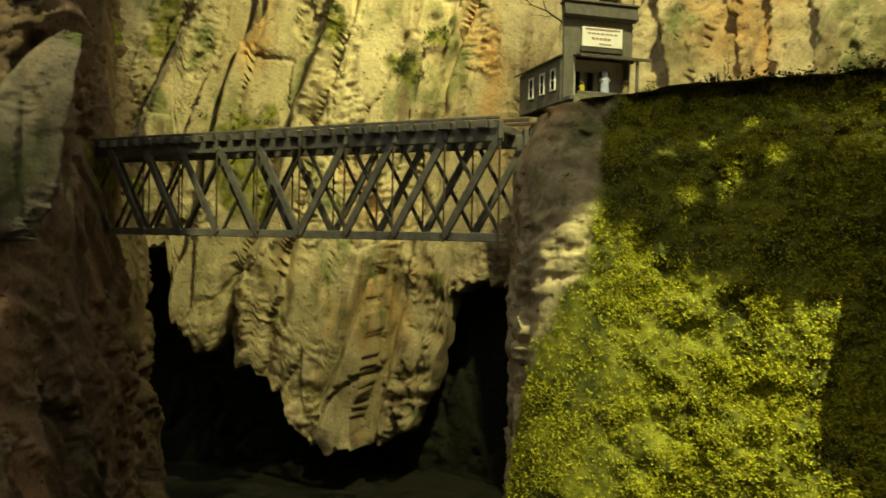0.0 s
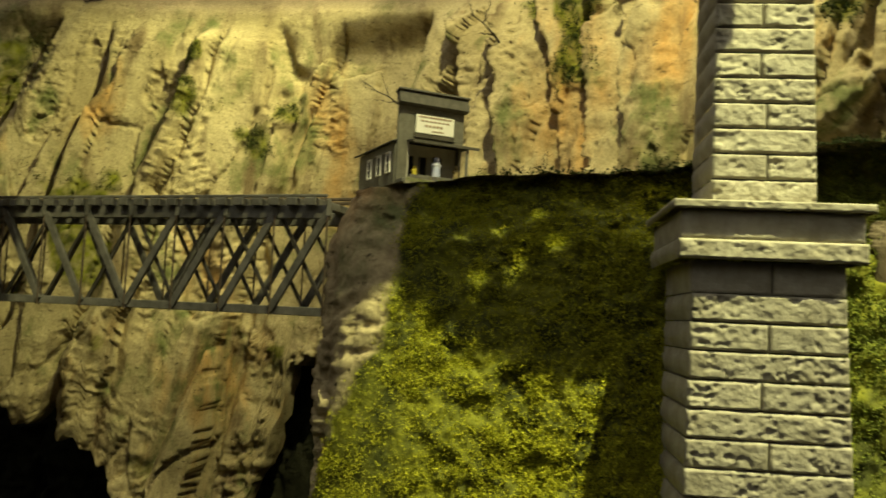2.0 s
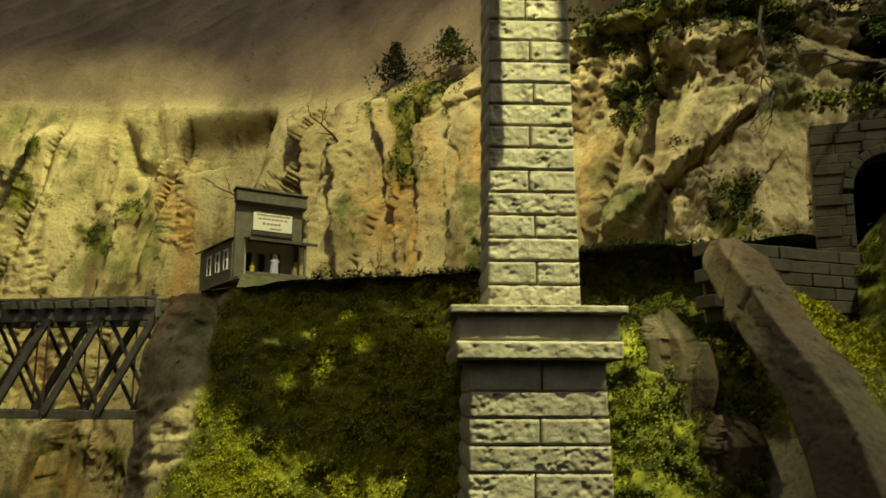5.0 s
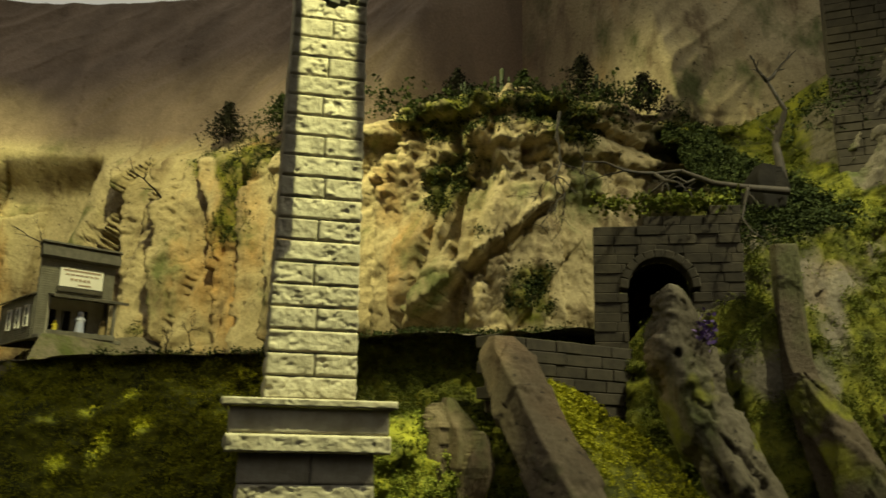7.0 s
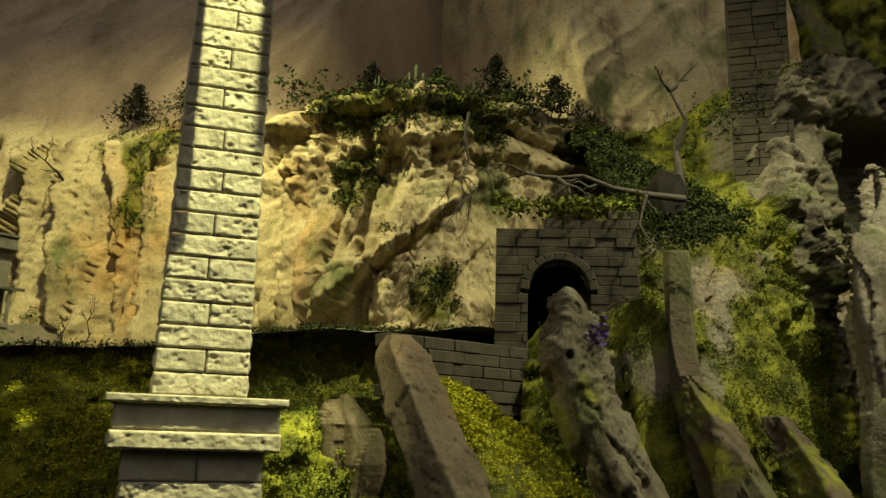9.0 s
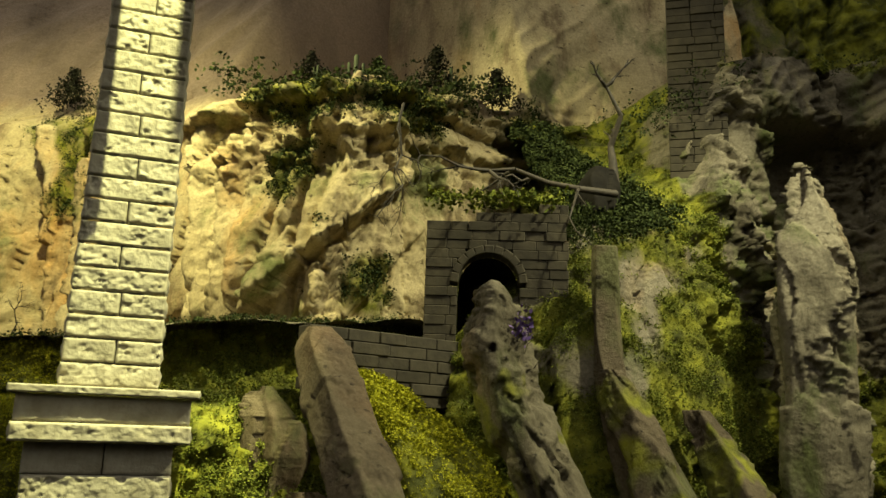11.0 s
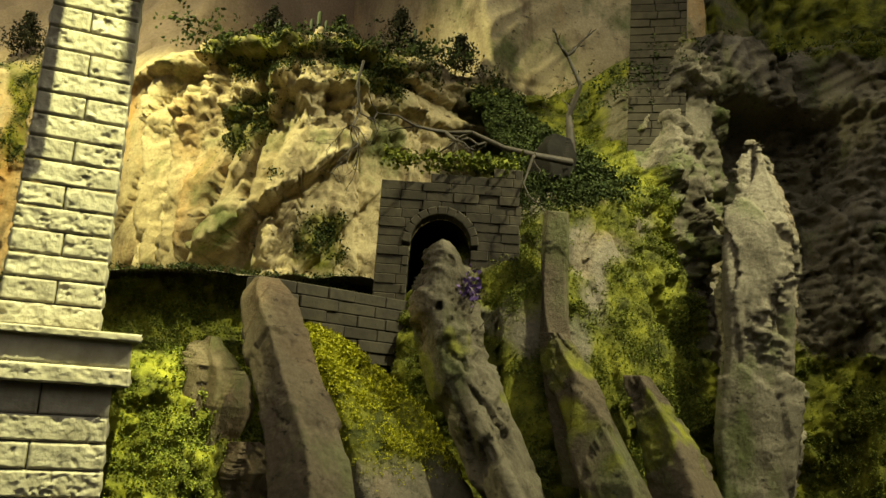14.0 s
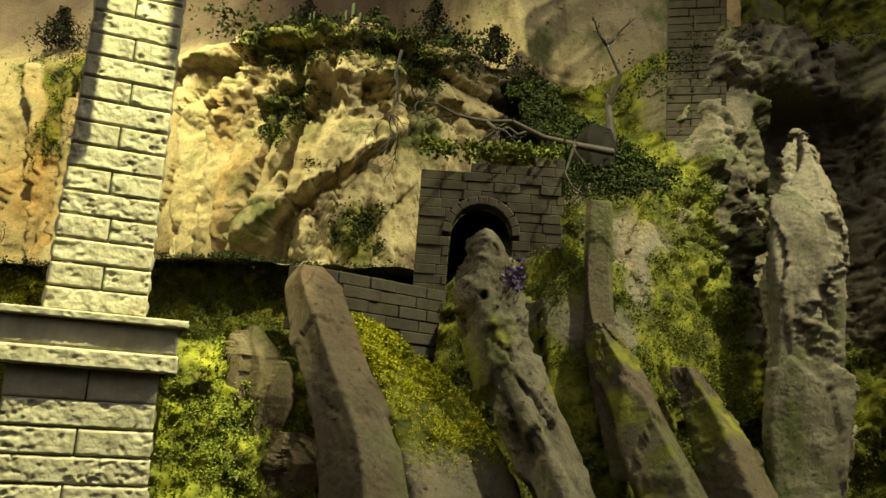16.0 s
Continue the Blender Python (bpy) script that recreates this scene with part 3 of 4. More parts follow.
def hewn_block(w, h, d, seed, rough=0.006):
    """A block with a rough front (towards -y) and left side; origin at the middle of its front foot."""
    nu, nv = max(8, int(w / 0.0022)), max(8, int(h / 0.0022))
    verts, faces = [], []
    rim = 0.0012

    def face(origin, du, dv, n, lu, lv, cu, cv):
        g = np.array([(i / cu, j / cv) for i in range(cu + 1) for j in range(cv + 1)])
        p = np.array(origin) + g[:, :1] * lu * np.array(du) + g[:, 1:] * lv * np.array(dv)
        edge = np.minimum(np.minimum(g[:, 0] * lu, (1 - g[:, 0]) * lu), np.minimum(g[:, 1] * lv, (1 - g[:, 1]) * lv))
        area = smooth(fbm(p * 26 + seed * 1.3, 2, seed + 4), -0.12, 0.25)
        pits = smooth(fbm(p * np.array([95, 95, 130]) + seed, 2, seed + 9), 0.10, 0.34) * (0.25 + 0.75 * area)
        cracks = smooth(np.abs(fbm(p * 34 + seed * 2.1, 3, seed + 5)), 0.05, 0.0) * area
        lift = smooth(edge, 0, 0.0009) * rough * (0.68 - 0.42 * pits - 0.50 * cracks + 0.34 * fbm(p * 38, 3, seed) + 0.16 * fbm(p * 170, 2, seed + 2)) - rim * (edge <= 1e-9)
        k = len(verts)
        verts.extend((p + lift[:, None] * np.array(n)).tolist())
        for i in range(cu):
            for j in range(cv):
                a = k + i * (cv + 1) + j
                faces.append((a, a + cv + 1, a + cv + 2, a + 1))

    face((-w / 2, 0, 0), (1, 0, 0), (0, 0, 1), (0, -1, 0), w, h, nu, nv)
    nd = max(3, int(d / 0.02))
    face((-w / 2, d, 0), (0, -1, 0), (0, 0, 1), (-1, 0, 0), d, h, nd, 3)
    face((w / 2, 0, 0), (0, 1, 0), (0, 0, 1), (1, 0, 0), d, h, nd, 3)
    face((-w / 2, 0, h), (1, 0, 0), (0, 1, 0), (0, 0, 1), w, d, nu, 1)
    return verts, faces


pier = tagged(new("stone_pier"), "tall tapering pier of pale rough-hewn stone blocks", "pier")
pier.matrix_world = PIER


def add_block(name, w, h, d, m, seed, rough=0.006, mat=None, label=""):
    v, f = hewn_block(w, h, d, seed, rough)
    ob = new(name, mesh_from(name, v, f, mat or STONE))
    ob.parent = pier
    ob.matrix_local = m
    return tagged(ob, label)


def course(z, h, w, depth, y, seed, rough=0.006, split=None):
    joint = 0.0016
    n = split or 1 + seed % 2
    cut = 0.5 + 0.04 * math.sin(seed * 2.3)
    xs = [-w / 2, w / 2] if n == 1 else [-w / 2, -w / 2 + w * cut, w / 2]
    for a, b in zip(xs, xs[1:]):
        add_block("block", b - a - joint, h - joint, depth, pose((a + b) / 2, y, z), seed * 7 + int(a * 50), rough)


bm = bmesh.new()
box(bm, (0.085, 0.10, 1.1), pose(0, 0.085, 2.2))
box(bm, (0.180, 0.17, 1.10), pose(0, 0.075, 1.02))
part("core", bm, MORTAR, pier, "dark mortar in the joints")
z, k = 1.651, 0
while z < 2.72:
    w = 0.143 - (z - 1.651) * 0.024
    course(z, 0.0365, w, w, 0.031 * (z - 1.651), k)
    z, k = z + 0.0365, k + 1
add_block("cap", 0.260, 0.012, 0.260, pose(0, -0.053, 1.638), 3, 0.004)
add_block("cap_band", 0.238, 0.038, 0.238, pose(0, -0.043, 1.599), 5, 0.001)
add_block("cap_moulding", 0.244, 0.027, 0.244, pose(0, -0.047, 1.571), 8, 0.006)
add_block("frieze", 0.106, 0.043, 0.205, pose(-0.049, -0.029, 1.527), 9, 0.001)
add_block("frieze", 0.094, 0.043, 0.205, pose(0.053, -0.029, 1.527), 10, 0.001)
z, k = 1.489, 40
while z > 0.47:
    course(z, 0.0385, 0.203 + (1.489 - z) * 0.06, 0.207, -0.031 - (1.489 - z) * 0.03, k, 0.0055)
    z, k = z - 0.0385, k + 1

# ---- truss bridge ----
A, B = Vector((-0.80, 2.93, 0)), Vector((0.40, 2.03, 0))
bridge = tagged(new("truss_bridge"), "weathered grey timber lattice truss railway bridge", "bridge")
axis = (B - A).normalized()
side = Vector((-axis.y, axis.x, 0))
ZB, ZT = 1.475, 1.725


def beam(name, a, b, w, h, mat=TIMBER, label=""):
    m, length = between(a, b)
    bm = bmesh.new()
    box(bm, (length, w, h), m, 0.0015)
    return part(name, bm, mat, bridge, label)


LB = (B - A).length
for off in (0.0, 0.16):
    o = side * off
    beam("bottom_chord", A + o + Vector((0, 0, ZB)), B + o + Vector((0, 0, ZB)), 0.016, 0.022)
    beam("top_chord", A + o + Vector((0, 0, ZT)), B + o + Vector((0, 0, ZT)), 0.020, 0.034)
    n = 10
    for i in range(n):
        a, b = A + axis * (LB * i / n) + o, A + axis * (LB * (i + 1) / n) + o
        out, inn = -side * 0.010, side * 0.010
        za, zb = (ZT, ZB) if i < 6 else (ZB, ZT)
        beam("diagonal", a + out + Vector((0, 0, za)), b + out + Vector((0, 0, zb)), 0.010, 0.020)
        beam("counter_diagonal", a + inn + Vector((0, 0, zb)), b + inn + Vector((0, 0, za)), 0.008, 0.010, DARK_WOOD)
        beam("hanger_block", b - side * 0.012 + Vector((0, 0, ZT - 0.012)), b - side * 0.012 + Vector((0, 0, ZT + 0.032)), 0.012, 0.012)
        beam("tie_rod", b - side * 0.014 + Vector((0, 0, ZB - 0.014)), b - side * 0.014 + Vector((0, 0, ZT + 0.03)), 0.005, 0.005, STEEL)
random.seed(4)
i = 0.0
while i < LB:
    c = A + axis * i
    j = random.uniform(-0.004, 0.004)
    beam("sleeper", c - side * (0.03 + j) + Vector((0, 0, ZT + 0.024)), c + side * (0.19 + j) + Vector((0, 0, ZT + 0.024)), 0.030, 0.020)
    i += 0.052
for off in (0.045, 0.115):
    beam("rail", A + side * off + Vector((0, 0, ZT + 0.039)), B + axis * 0.05 + side * off + Vector((0, 0, ZT + 0.039)), 0.005, 0.009, STEEL)
beam("guard_timber", A - side * 0.02 + Vector((0, 0, ZT + 0.039)), B - side * 0.02 + Vector((0, 0, ZT + 0.039)), 0.008, 0.008)

# ---- upper bridge on the pier ----
upper = tagged(new("girder_bridge"), "dark timber trestle span out of view on the stone pier, casting shadows", "bridge")
UA, UB = Vector((0.40, 0.98, 0)), Vector((1.9, 0.72, 0))
ud = (UB - UA).normalized()
us = Vector((-ud.y, ud.x, 0))


def upper_beam(name, a, b, w, h):
    m, length = between(a, b)
    bm = bmesh.new()
    box(bm, (length, w, h), m, 0.002)
    return part(name, bm, DARK_WOOD, upper)


LU = (UB - UA).length
# the front span is added out of view to shade the ledge
for off, spans in ((-0.31, ((0.345, 0.56),)), (0.15, ((0.0, 0.42),))):
    for f0, f1 in spans:
        a, b = UA + ud * (LU * f0) + us * off, UA + ud * (LU * f1) + us * off
        for z, h in ((2.75, 0.06), (2.86, 0.03), (2.95, 0.06)):
            upper_beam("chord", a + Vector((0, 0, z)), b + Vector((0, 0, z)), 0.03, h)
        n = max(3, round((b - a).length / 0.075))
        for i in range(n + 1):
            c = a.lerp(b, i / n)
            upper_beam("post", c + Vector((0, 0, 2.75)), c + Vector((0, 0, 2.95)), 0.042, 0.042)
        for i in (0, 1):
            c = a.lerp(b, i) - us * off
            upper_beam("cross_beam", c + us * 0.15 + Vector((0, 0, 2.955)), a.lerp(b, i) + Vector((0, 0, 2.955)), 0.03, 0.03)
# unseen boarded keel with open slots, hung under the deck beside the pier
# added to cast the slotted shadow on the front cliff
HL = [Vector((0.555, 0.780, 0)), Vector((0.778, 0.780, 0))]
for i in range(15):
    c = HL[0].lerp(HL[1], i / 14)
    foot = float(np.interp(c.x, [0.555, 0.592, 0.614, 0.664, 0.685, 0.713, 0.748, 0.78], [2.565, 2.54, 2.47, 2.355, 2.295, 2.25, 2.235, 2.255]))
    head = 3.0 if i in (0, 14) else 2.80
    spans = ((foot, 2.43), (2.485, 2.505), (2.56, head)) if 0.65 < c.x < 0.76 and i % 2 else ((foot, head),)
    for z0, z1 in spans:
        upper_beam("shade_board", c + Vector((0, 0, z0)), c + Vector((0, 0, z1)), 0.0175, 0.0175)
for z in (2.495, 2.60, 2.70, 2.78):
    upper_beam("shade_rail", HL[0] + Vector((0, 0.012, z)), HL[1] + Vector((0, 0.012, z)), 0.012, 0.02)
for c in HL:
    upper_beam("shade_hanger", c + Vector((0, 0, 2.985)), c + us * 0.2 + Vector((0, 0, 2.985)), 0.02, 0.02)
# deck made wide to keep the spotlights off the ledge
upper_beam("deck", UA + us * 0.12 + Vector((0, 0, 2.985)), UA.lerp(UB, 0.56) + us * 0.12 + Vector((0, 0, 2.985)), 0.36, 0.02)
upper_beam("cross_head", Vector((0.80, 0.86, 2.735)), Vector((0.96, 1.2, 2.735)), 0.16, 0.03)

# ---- room round the layout ----
BACKDROP = plain_material("painted_backdrop", (0.22, 0.19, 0.16), (0.17, 0.16, 0.15), 1.2, 0.9, 0.0, (1, 1, 0.3))
WALL = plain_material("dark_room_wall", (0.05, 0.045, 0.04), (0.07, 0.06, 0.05), 3.0, 0.9)


def slab_wall(name, size, m, mat, label):
    bm = bmesh.new()
    box(bm, size, m)
    me = bpy.data.meshes.new(name)
    bm.to_mesh(me)
    bm.free()
    me.materials.append(mat)
    return tagged(new(name, me), label, "wall", kind="structure")


slab_wall("backdrop", (13, 0.1, 4.6), pose(0, 6.1, 2.3), BACKDROP, "painted grey brown hills backdrop")
slab_wall("wall_east", (0.1, 11.4, 4.6), pose(6.1, 0.4, 2.3), WALL, "dark wall of the exhibition room")
slab_wall("wall_west", (0.1, 11.4, 4.6), pose(-6.1, 0.4, 2.3), WALL, "dark wall of the exhibition room")
slab_wall("wall_south", (12.1, 0.1, 4.6), pose(0, -5.3, 2.3), WALL, "dark wall of the exhibition room")

# upper shelf behind the mossy slope
nx = 120
gx, gy = np.meshgrid(np.linspace(1.75, 3.9, nx), np.linspace(-1.0, 1.35, nx), indexing="ij")
gx, gy = gx.ravel(), gy.ravel()
rim = curve_at(RIGHT_PLAN, np.linspace(0, 1, 200))
rz = right_top(np.linspace(0, 1, 200))
d2 = (gx[:, None] - rim[None, :, 0]) ** 2 + (gy[:, None] - rim[None, :, 1]) ** 2
near = d2.argmin(1)
inside = (gx - rim[near, 0]) * 0.75 + (gy - rim[near, 1]) * 0.65
gz = np.minimum(rz[near], 2.6) - 0.14 + 0.05 * fbm(np.column_stack([gx, gy, 0 * gx]) * 5, 4, 66)
gz = np.where(inside < 0.30, 1.0, gz - 1.1 * np.maximum(0.48 - inside, 0))
keep = grid_faces(nx, nx)
keep = keep[(gz[keep] > 1.2).all(1)]
shelf = new("upper_shelf", mesh_from("upper_shelf", np.column_stack([gx, gy, gz]), keep, GREY, {"moss": np.full(len(gx), 0.6)}))
tagged(shelf, "mossy rock shelf above the tunnel", "ground", kind="structure")

far, far_pts = sheet("cliff_far", [(2.5, 1.15), (3.1, 0.75), (3.6, 0.0), (3.9, -1.3)], 0.45, 3.8, 0.012, lambda u, z: 0.15 * (z - 2.0), lambda p, u: rock_relief(p, 1.8, 71, 0.0, 1.2), GREY,
                     lambda q, u, h: smooth(fbm(q * 3, 3, 55), -0.45, -0.05), "shaded brown rock wall beyond the shelf", "rock wall")

# ---- station ----
station = tagged(new("station_building"), "small grey false-front timber depot with a porch and white sign", "building")
station.matrix_world = pose(0.630, 2.30, 1.858, 0, 0, 8) @ Matrix.Scale(1.09, 4)


def piece(name, parent, boxes, mat, label="", bevel=0.0008):
    bm = bmesh.new()
    for size, place, *turn in boxes:
        box(bm, size, pose(*place, *(turn[0] if turn else ())), bevel)
    return part(name, bm, mat, parent, label)


W, H, D = 0.195, 0.215, 0.28
laps = lambda x0, x1, z0, z1: [((x1 - x0, 0.004, 0.0066), ((x0 + x1) / 2, 0.002, z), (12, 0, 0)) for z in np.arange(z0 + 0.003, z1, 0.0062)]
piece("false_front", station, laps(0, W, 0.118, H) + laps(0, 0.028, 0.0, 0.118) + [((W, 0.006, H - 0.118), (W / 2, 0.008, (H + 0.118) / 2)), ((0.028, 0.006, 0.118), (0.014, 0.008, 0.059))], SIDING, "grey lapped siding")
piece("cornice", station, [((W + 0.012, 0.022, 0.034), (W / 2, -0.006, H + 0.017), (-14, 0, 0)), ((W + 0.018, 0.030, 0.006), (W / 2, -0.004, H + 0.037), (-14, 0, 0))], ROOF)
board = piece("sign_board", station, [((0.114, 0.005, 0.050), (0.104, -0.006, 0.168))], SIGN, "white painted sign board")
piece("sign_frame", board, [((0.120, 0.004, 0.004), (0.104, -0.005, 0.195)), ((0.120, 0.006, 0.012), (0.104, -0.004, 0.136))], DARK_WOOD)
piece("sign_lettering", board, [((0.098, 0.001, 0.004), (0.104, -0.009, 0.188))] + [((0.009, 0.001, 0.004), (0.066 + 0.0125 * k, -0.009, 0.177)) for k in range(7)] + [((0.008, 0.001, 0.006), (0.078 + 0.011 * k, -0.009, 0.164)) for k in range(5)] + [((0.034, 0.001, 0.003), (0.112, -0.009, 0.151))], INK, bevel=0)
piece("awning", station, [((0.198, 0.055, 0.005), (0.125, -0.018, 0.117), (9, 0, 0)), ((0.198, 0.004, 0.008), (0.125, -0.045, 0.111))], ROOF)
piece("porch_wall", station, [((0.167, 0.006, 0.118), (0.1115, 0.040, 0.059)), ((0.006, 0.040, 0.118), (0.031, 0.020, 0.059))], PORCH, "pale grey boarded porch wall")
for x, w, h in ((0.052, 0.020, 0.055), (0.090, 0.020, 0.055), (0.132, 0.026, 0.085)):
    door = piece("porch_opening", station, [((w, 0.004, h), (x, 0.035, (0.03 if h < 0.07 else 0.004) + h / 2))], BLACK, "dark window or door in the porch")
    piece("frame", door, [((0.003, 0.006, h), (x - w / 2, 0.034, (0.03 if h < 0.07 else 0.004) + h / 2)), ((0.003, 0.006, h), (x + w / 2, 0.034, (0.03 if h < 0.07 else 0.004) + h / 2))], SIDING)
piece("porch_floor", station, [((W + 0.02, 0.10, 0.010), (W / 2 + 0.01, 0.01, 0.005))], TIMBER)
piece("porch_post", station, [((0.007, 0.007, 0.105), (0.190, -0.036, 0.058))], TIMBER)
piece("porch_kerb", station, [((0.175, 0.006, 0.014), (0.108, -0.040, 0.015))], TIMBER)
piece("side_wall", station, [((0.006, D, 0.115), (0.003, D / 2 + 0.012, 0.058))] + [((0.003, D, 0.0055), (-0.001, D / 2 + 0.012, z), (0, 8, 0)) for z in np.arange(0.004, 0.115, 0.006)], SIDING)["kind"] = "stuff"
piece("side_wall", station, [((0.006, D, 0.115), (W - 0.003, D / 2 + 0.012, 0.058))], SIDING)
piece("back_wall", station, [((W, 0.006, 0.115), (W / 2, D + 0.009, 0.058))], SIDING)
piece("roof", station, [((0.118, D + 0.03, 0.004), (0.042, D / 2 + 0.02, 0.139), (0, -24, 0)), ((0.118, D + 0.03, 0.004), (W - 0.042, D / 2 + 0.02, 0.139), (0, 24, 0))], ROOF)
for y in (0.055, 0.125, 0.200):
    win = piece("window", station, [((0.003, 0.022, 0.046), (-0.003, y, 0.062))], BLACK, "dark pane")
    piece("window_frame", win, [((0.005, 0.004, 0.054), (-0.004, y - 0.013, 0.062)), ((0.005, 0.004, 0.054), (-0.004, y + 0.013, 0.062)), ((0.006, 0.032, 0.004), (-0.004, y, 0.090)), ((0.006, 0.032, 0.004), (-0.004, y, 0.036)), ((0.005, 0.022, 0.002), (-0.004, y, 0.062))], SIGN, "pale painted frame")


def figurine(place, height, mat, label):
    bm = bmesh.new()
    bmesh.ops.create_cone(bm, cap_ends=True, segments=10, radius1=height * 0.17, radius2=height * 0.13, depth=height * 0.78, matrix=pose(0, 0, height * 0.39))
    bmesh.ops.create_uvsphere(bm, u_segments=10, v_segments=6, radius=height * 0.11, matrix=pose(0, 0, height * 0.87))
    bmesh.ops.create_uvsphere(bm, u_segments=10, v_segments=6, radius=1.0, matrix=pose(0, 0, height * 0.66) @ Matrix.Diagonal((height * 0.21, height * 0.14, height * 0.10, 1)))
    me = bpy.data.meshes.new("figurine")
    bm.to_mesh(me)
    bm.free()
    me.materials.append(mat)
    ob = tagged(new("figurine", me), label, "figurine", "figurines on the porch")
    ob.matrix_world = station.matrix_world @ pose(*place)


figurine((0.052, 0.0, 0.010), 0.045, plain_material("yellow_paint", (0.65, 0.55, 0.05), (0.55, 0.45, 0.04)), "tiny yellow painted figurine on the depot porch")
figurine((0.112, -0.01, 0.010), 0.074, plain_material("pale_blue_paint", (0.45, 0.50, 0.75), (0.65, 0.66, 0.75)), "tiny pale blue painted figurine on the depot porch")
figurine((0.176, 0.0, 0.010), 0.058, plain_material("tan_paint", (0.32, 0.25, 0.12), (0.24, 0.18, 0.09)), "tiny tan painted figurine on the depot porch")

# ---- tunnel portal ----
portal = tagged(new("tunnel_portal"), "dark stone tunnel portal with a round arch, its shade in the colour", "tunnel")
portal.matrix_world = pose(1.573, 0.866, 0, 0, 0, -45)
R, SPRING = 0.064, 1.915
random.seed(8)
z = 1.68
row = 0
while z < 2.095:
    h = 0.0205
    mid = z + h / 2
    hw = math.sqrt(max(0, (R + 0.016) ** 2 - (mid - SPRING) ** 2)) if mid > SPRING else R + 0.002
    for x0, x1 in ((-0.135, -hw), (hw, 0.17)) if hw > 0.004 else ((-0.135, 0.17),):
        x = x0
        while x < x1 - 0.006:
            w = min(random.uniform(0.035, 0.06), x1 - x)
            if mid < 2.045 + 0.16 * (x + w / 2 + 0.135) + random.uniform(-0.008, 0.008):
                piece("stone", portal, [((w - 0.0003, 0.05, h - 0.0003 - random.uniform(0, 0.0004)), (x + w / 2, 0.025 + random.uniform(-0.002, 0.002), mid))], DARK_STONE, "", 0.0012)
            x += w
    z += h
    row += 1
for i in range(11):
    t = math.pi * (i + 0.5) / 11
    piece("voussoir", portal, [((0.0212, 0.055, 0.018), (math.cos(t) * (R + 0.009), 0.024, SPRING + math.sin(t) * (R + 0.009)), (0, -math.degrees(t) + 90, 0))], DARK_STONE, "", 0.002)
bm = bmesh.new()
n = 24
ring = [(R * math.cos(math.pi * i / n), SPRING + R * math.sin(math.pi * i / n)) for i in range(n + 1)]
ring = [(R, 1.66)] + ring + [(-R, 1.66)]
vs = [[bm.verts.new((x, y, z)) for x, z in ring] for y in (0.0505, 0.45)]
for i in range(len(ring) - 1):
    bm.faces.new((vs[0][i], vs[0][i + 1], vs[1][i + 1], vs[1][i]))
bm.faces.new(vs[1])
# darkness inside the tunnel is put into the lining's near-black colour
part("tunnel_lining", bm, BLACK, portal, "tunnel lining, coloured black for its unlit inside")

low_wall = tagged(new("retaining_wall"), "low dark stone retaining wall under the track", "wall")
low_wall.matrix_world = pose(1.20, 0.935, 0, 0, 0, -4)
for k in range(6):
    x = -0.02 * (k % 2)
    while x < 0.34:
        w = random.uniform(0.06, 0.10)
        piece("stone", low_wall, [((w - 0.0012, 0.05, 0.0224), (x + w / 2, 0.02 + random.uniform(-0.004, 0.004), 1.660 + 0.0235 * k))], DARK_STONE, "", 0.0016)
        x += w

tower = tagged(new("stone_abutment"), "shaded stone block abutment above the slope", "wall")
tower.matrix_world = pose(2.19, 0.80, 0, 0, 0, -58)
for k in range(-8, 24):
    x = 0.0
    while x < 0.145:
        w = min(random.uniform(0.05, 0.08), 0.152 - x)
        piece("stone", tower, [((w - 0.0012, 0.16, 0.0215), (x + w / 2, 0.08 + random.uniform(-0.003, 0.003), 2.42 + 0.0225 * k))], DARK_STONE, "", 0.0015)
        x += w

# ---- wagon on the upper line ----
WAGON = plain_material("grey_wagon_paint", (0.13, 0.15, 0.17), (0.10, 0.115, 0.13), 30.0, 0.6)
wagon = tagged(new("railway_wagon"), "grey railway wagon on the high shelf", "wagon")
wagon.matrix_world = pose(-0.36, 3.42, 2.83, 0, 0, -14)
piece("body", wagon, [((0.36, 0.09, 0.075), (0, 0, 0.055))], WAGON, "", 0.003)
piece("roof", wagon, [((0.37, 0.10, 0.008), (0, 0, 0.097))], ROOF, "dark roof", 0.003)
piece("underframe", wagon, [((0.34, 0.07, 0.012), (0, 0, 0.012))], DARK_WOOD)
for x in (-0.12, -0.08, 0.08, 0.12):
    bm = bmesh.new()
    bmesh.ops.create_cone(bm, cap_ends=True, segments=16, radius1=0.012, radius2=0.012, depth=0.07, matrix=pose(x, 0, 0.006, 90))
    part("wheel", bm, DARK_WOOD, wagon)
buttress("rock_shelf", [(-0.36, 3.62, 2.77, 0.06), (-0.36, 3.58, 2.79, 0.15), (-0.36, 3.56, 2.808, 0.17)], UMBER, "jutting rock shelf under the wagon", "rock", seed=99, k=0.4)

# ---- dead wood ----


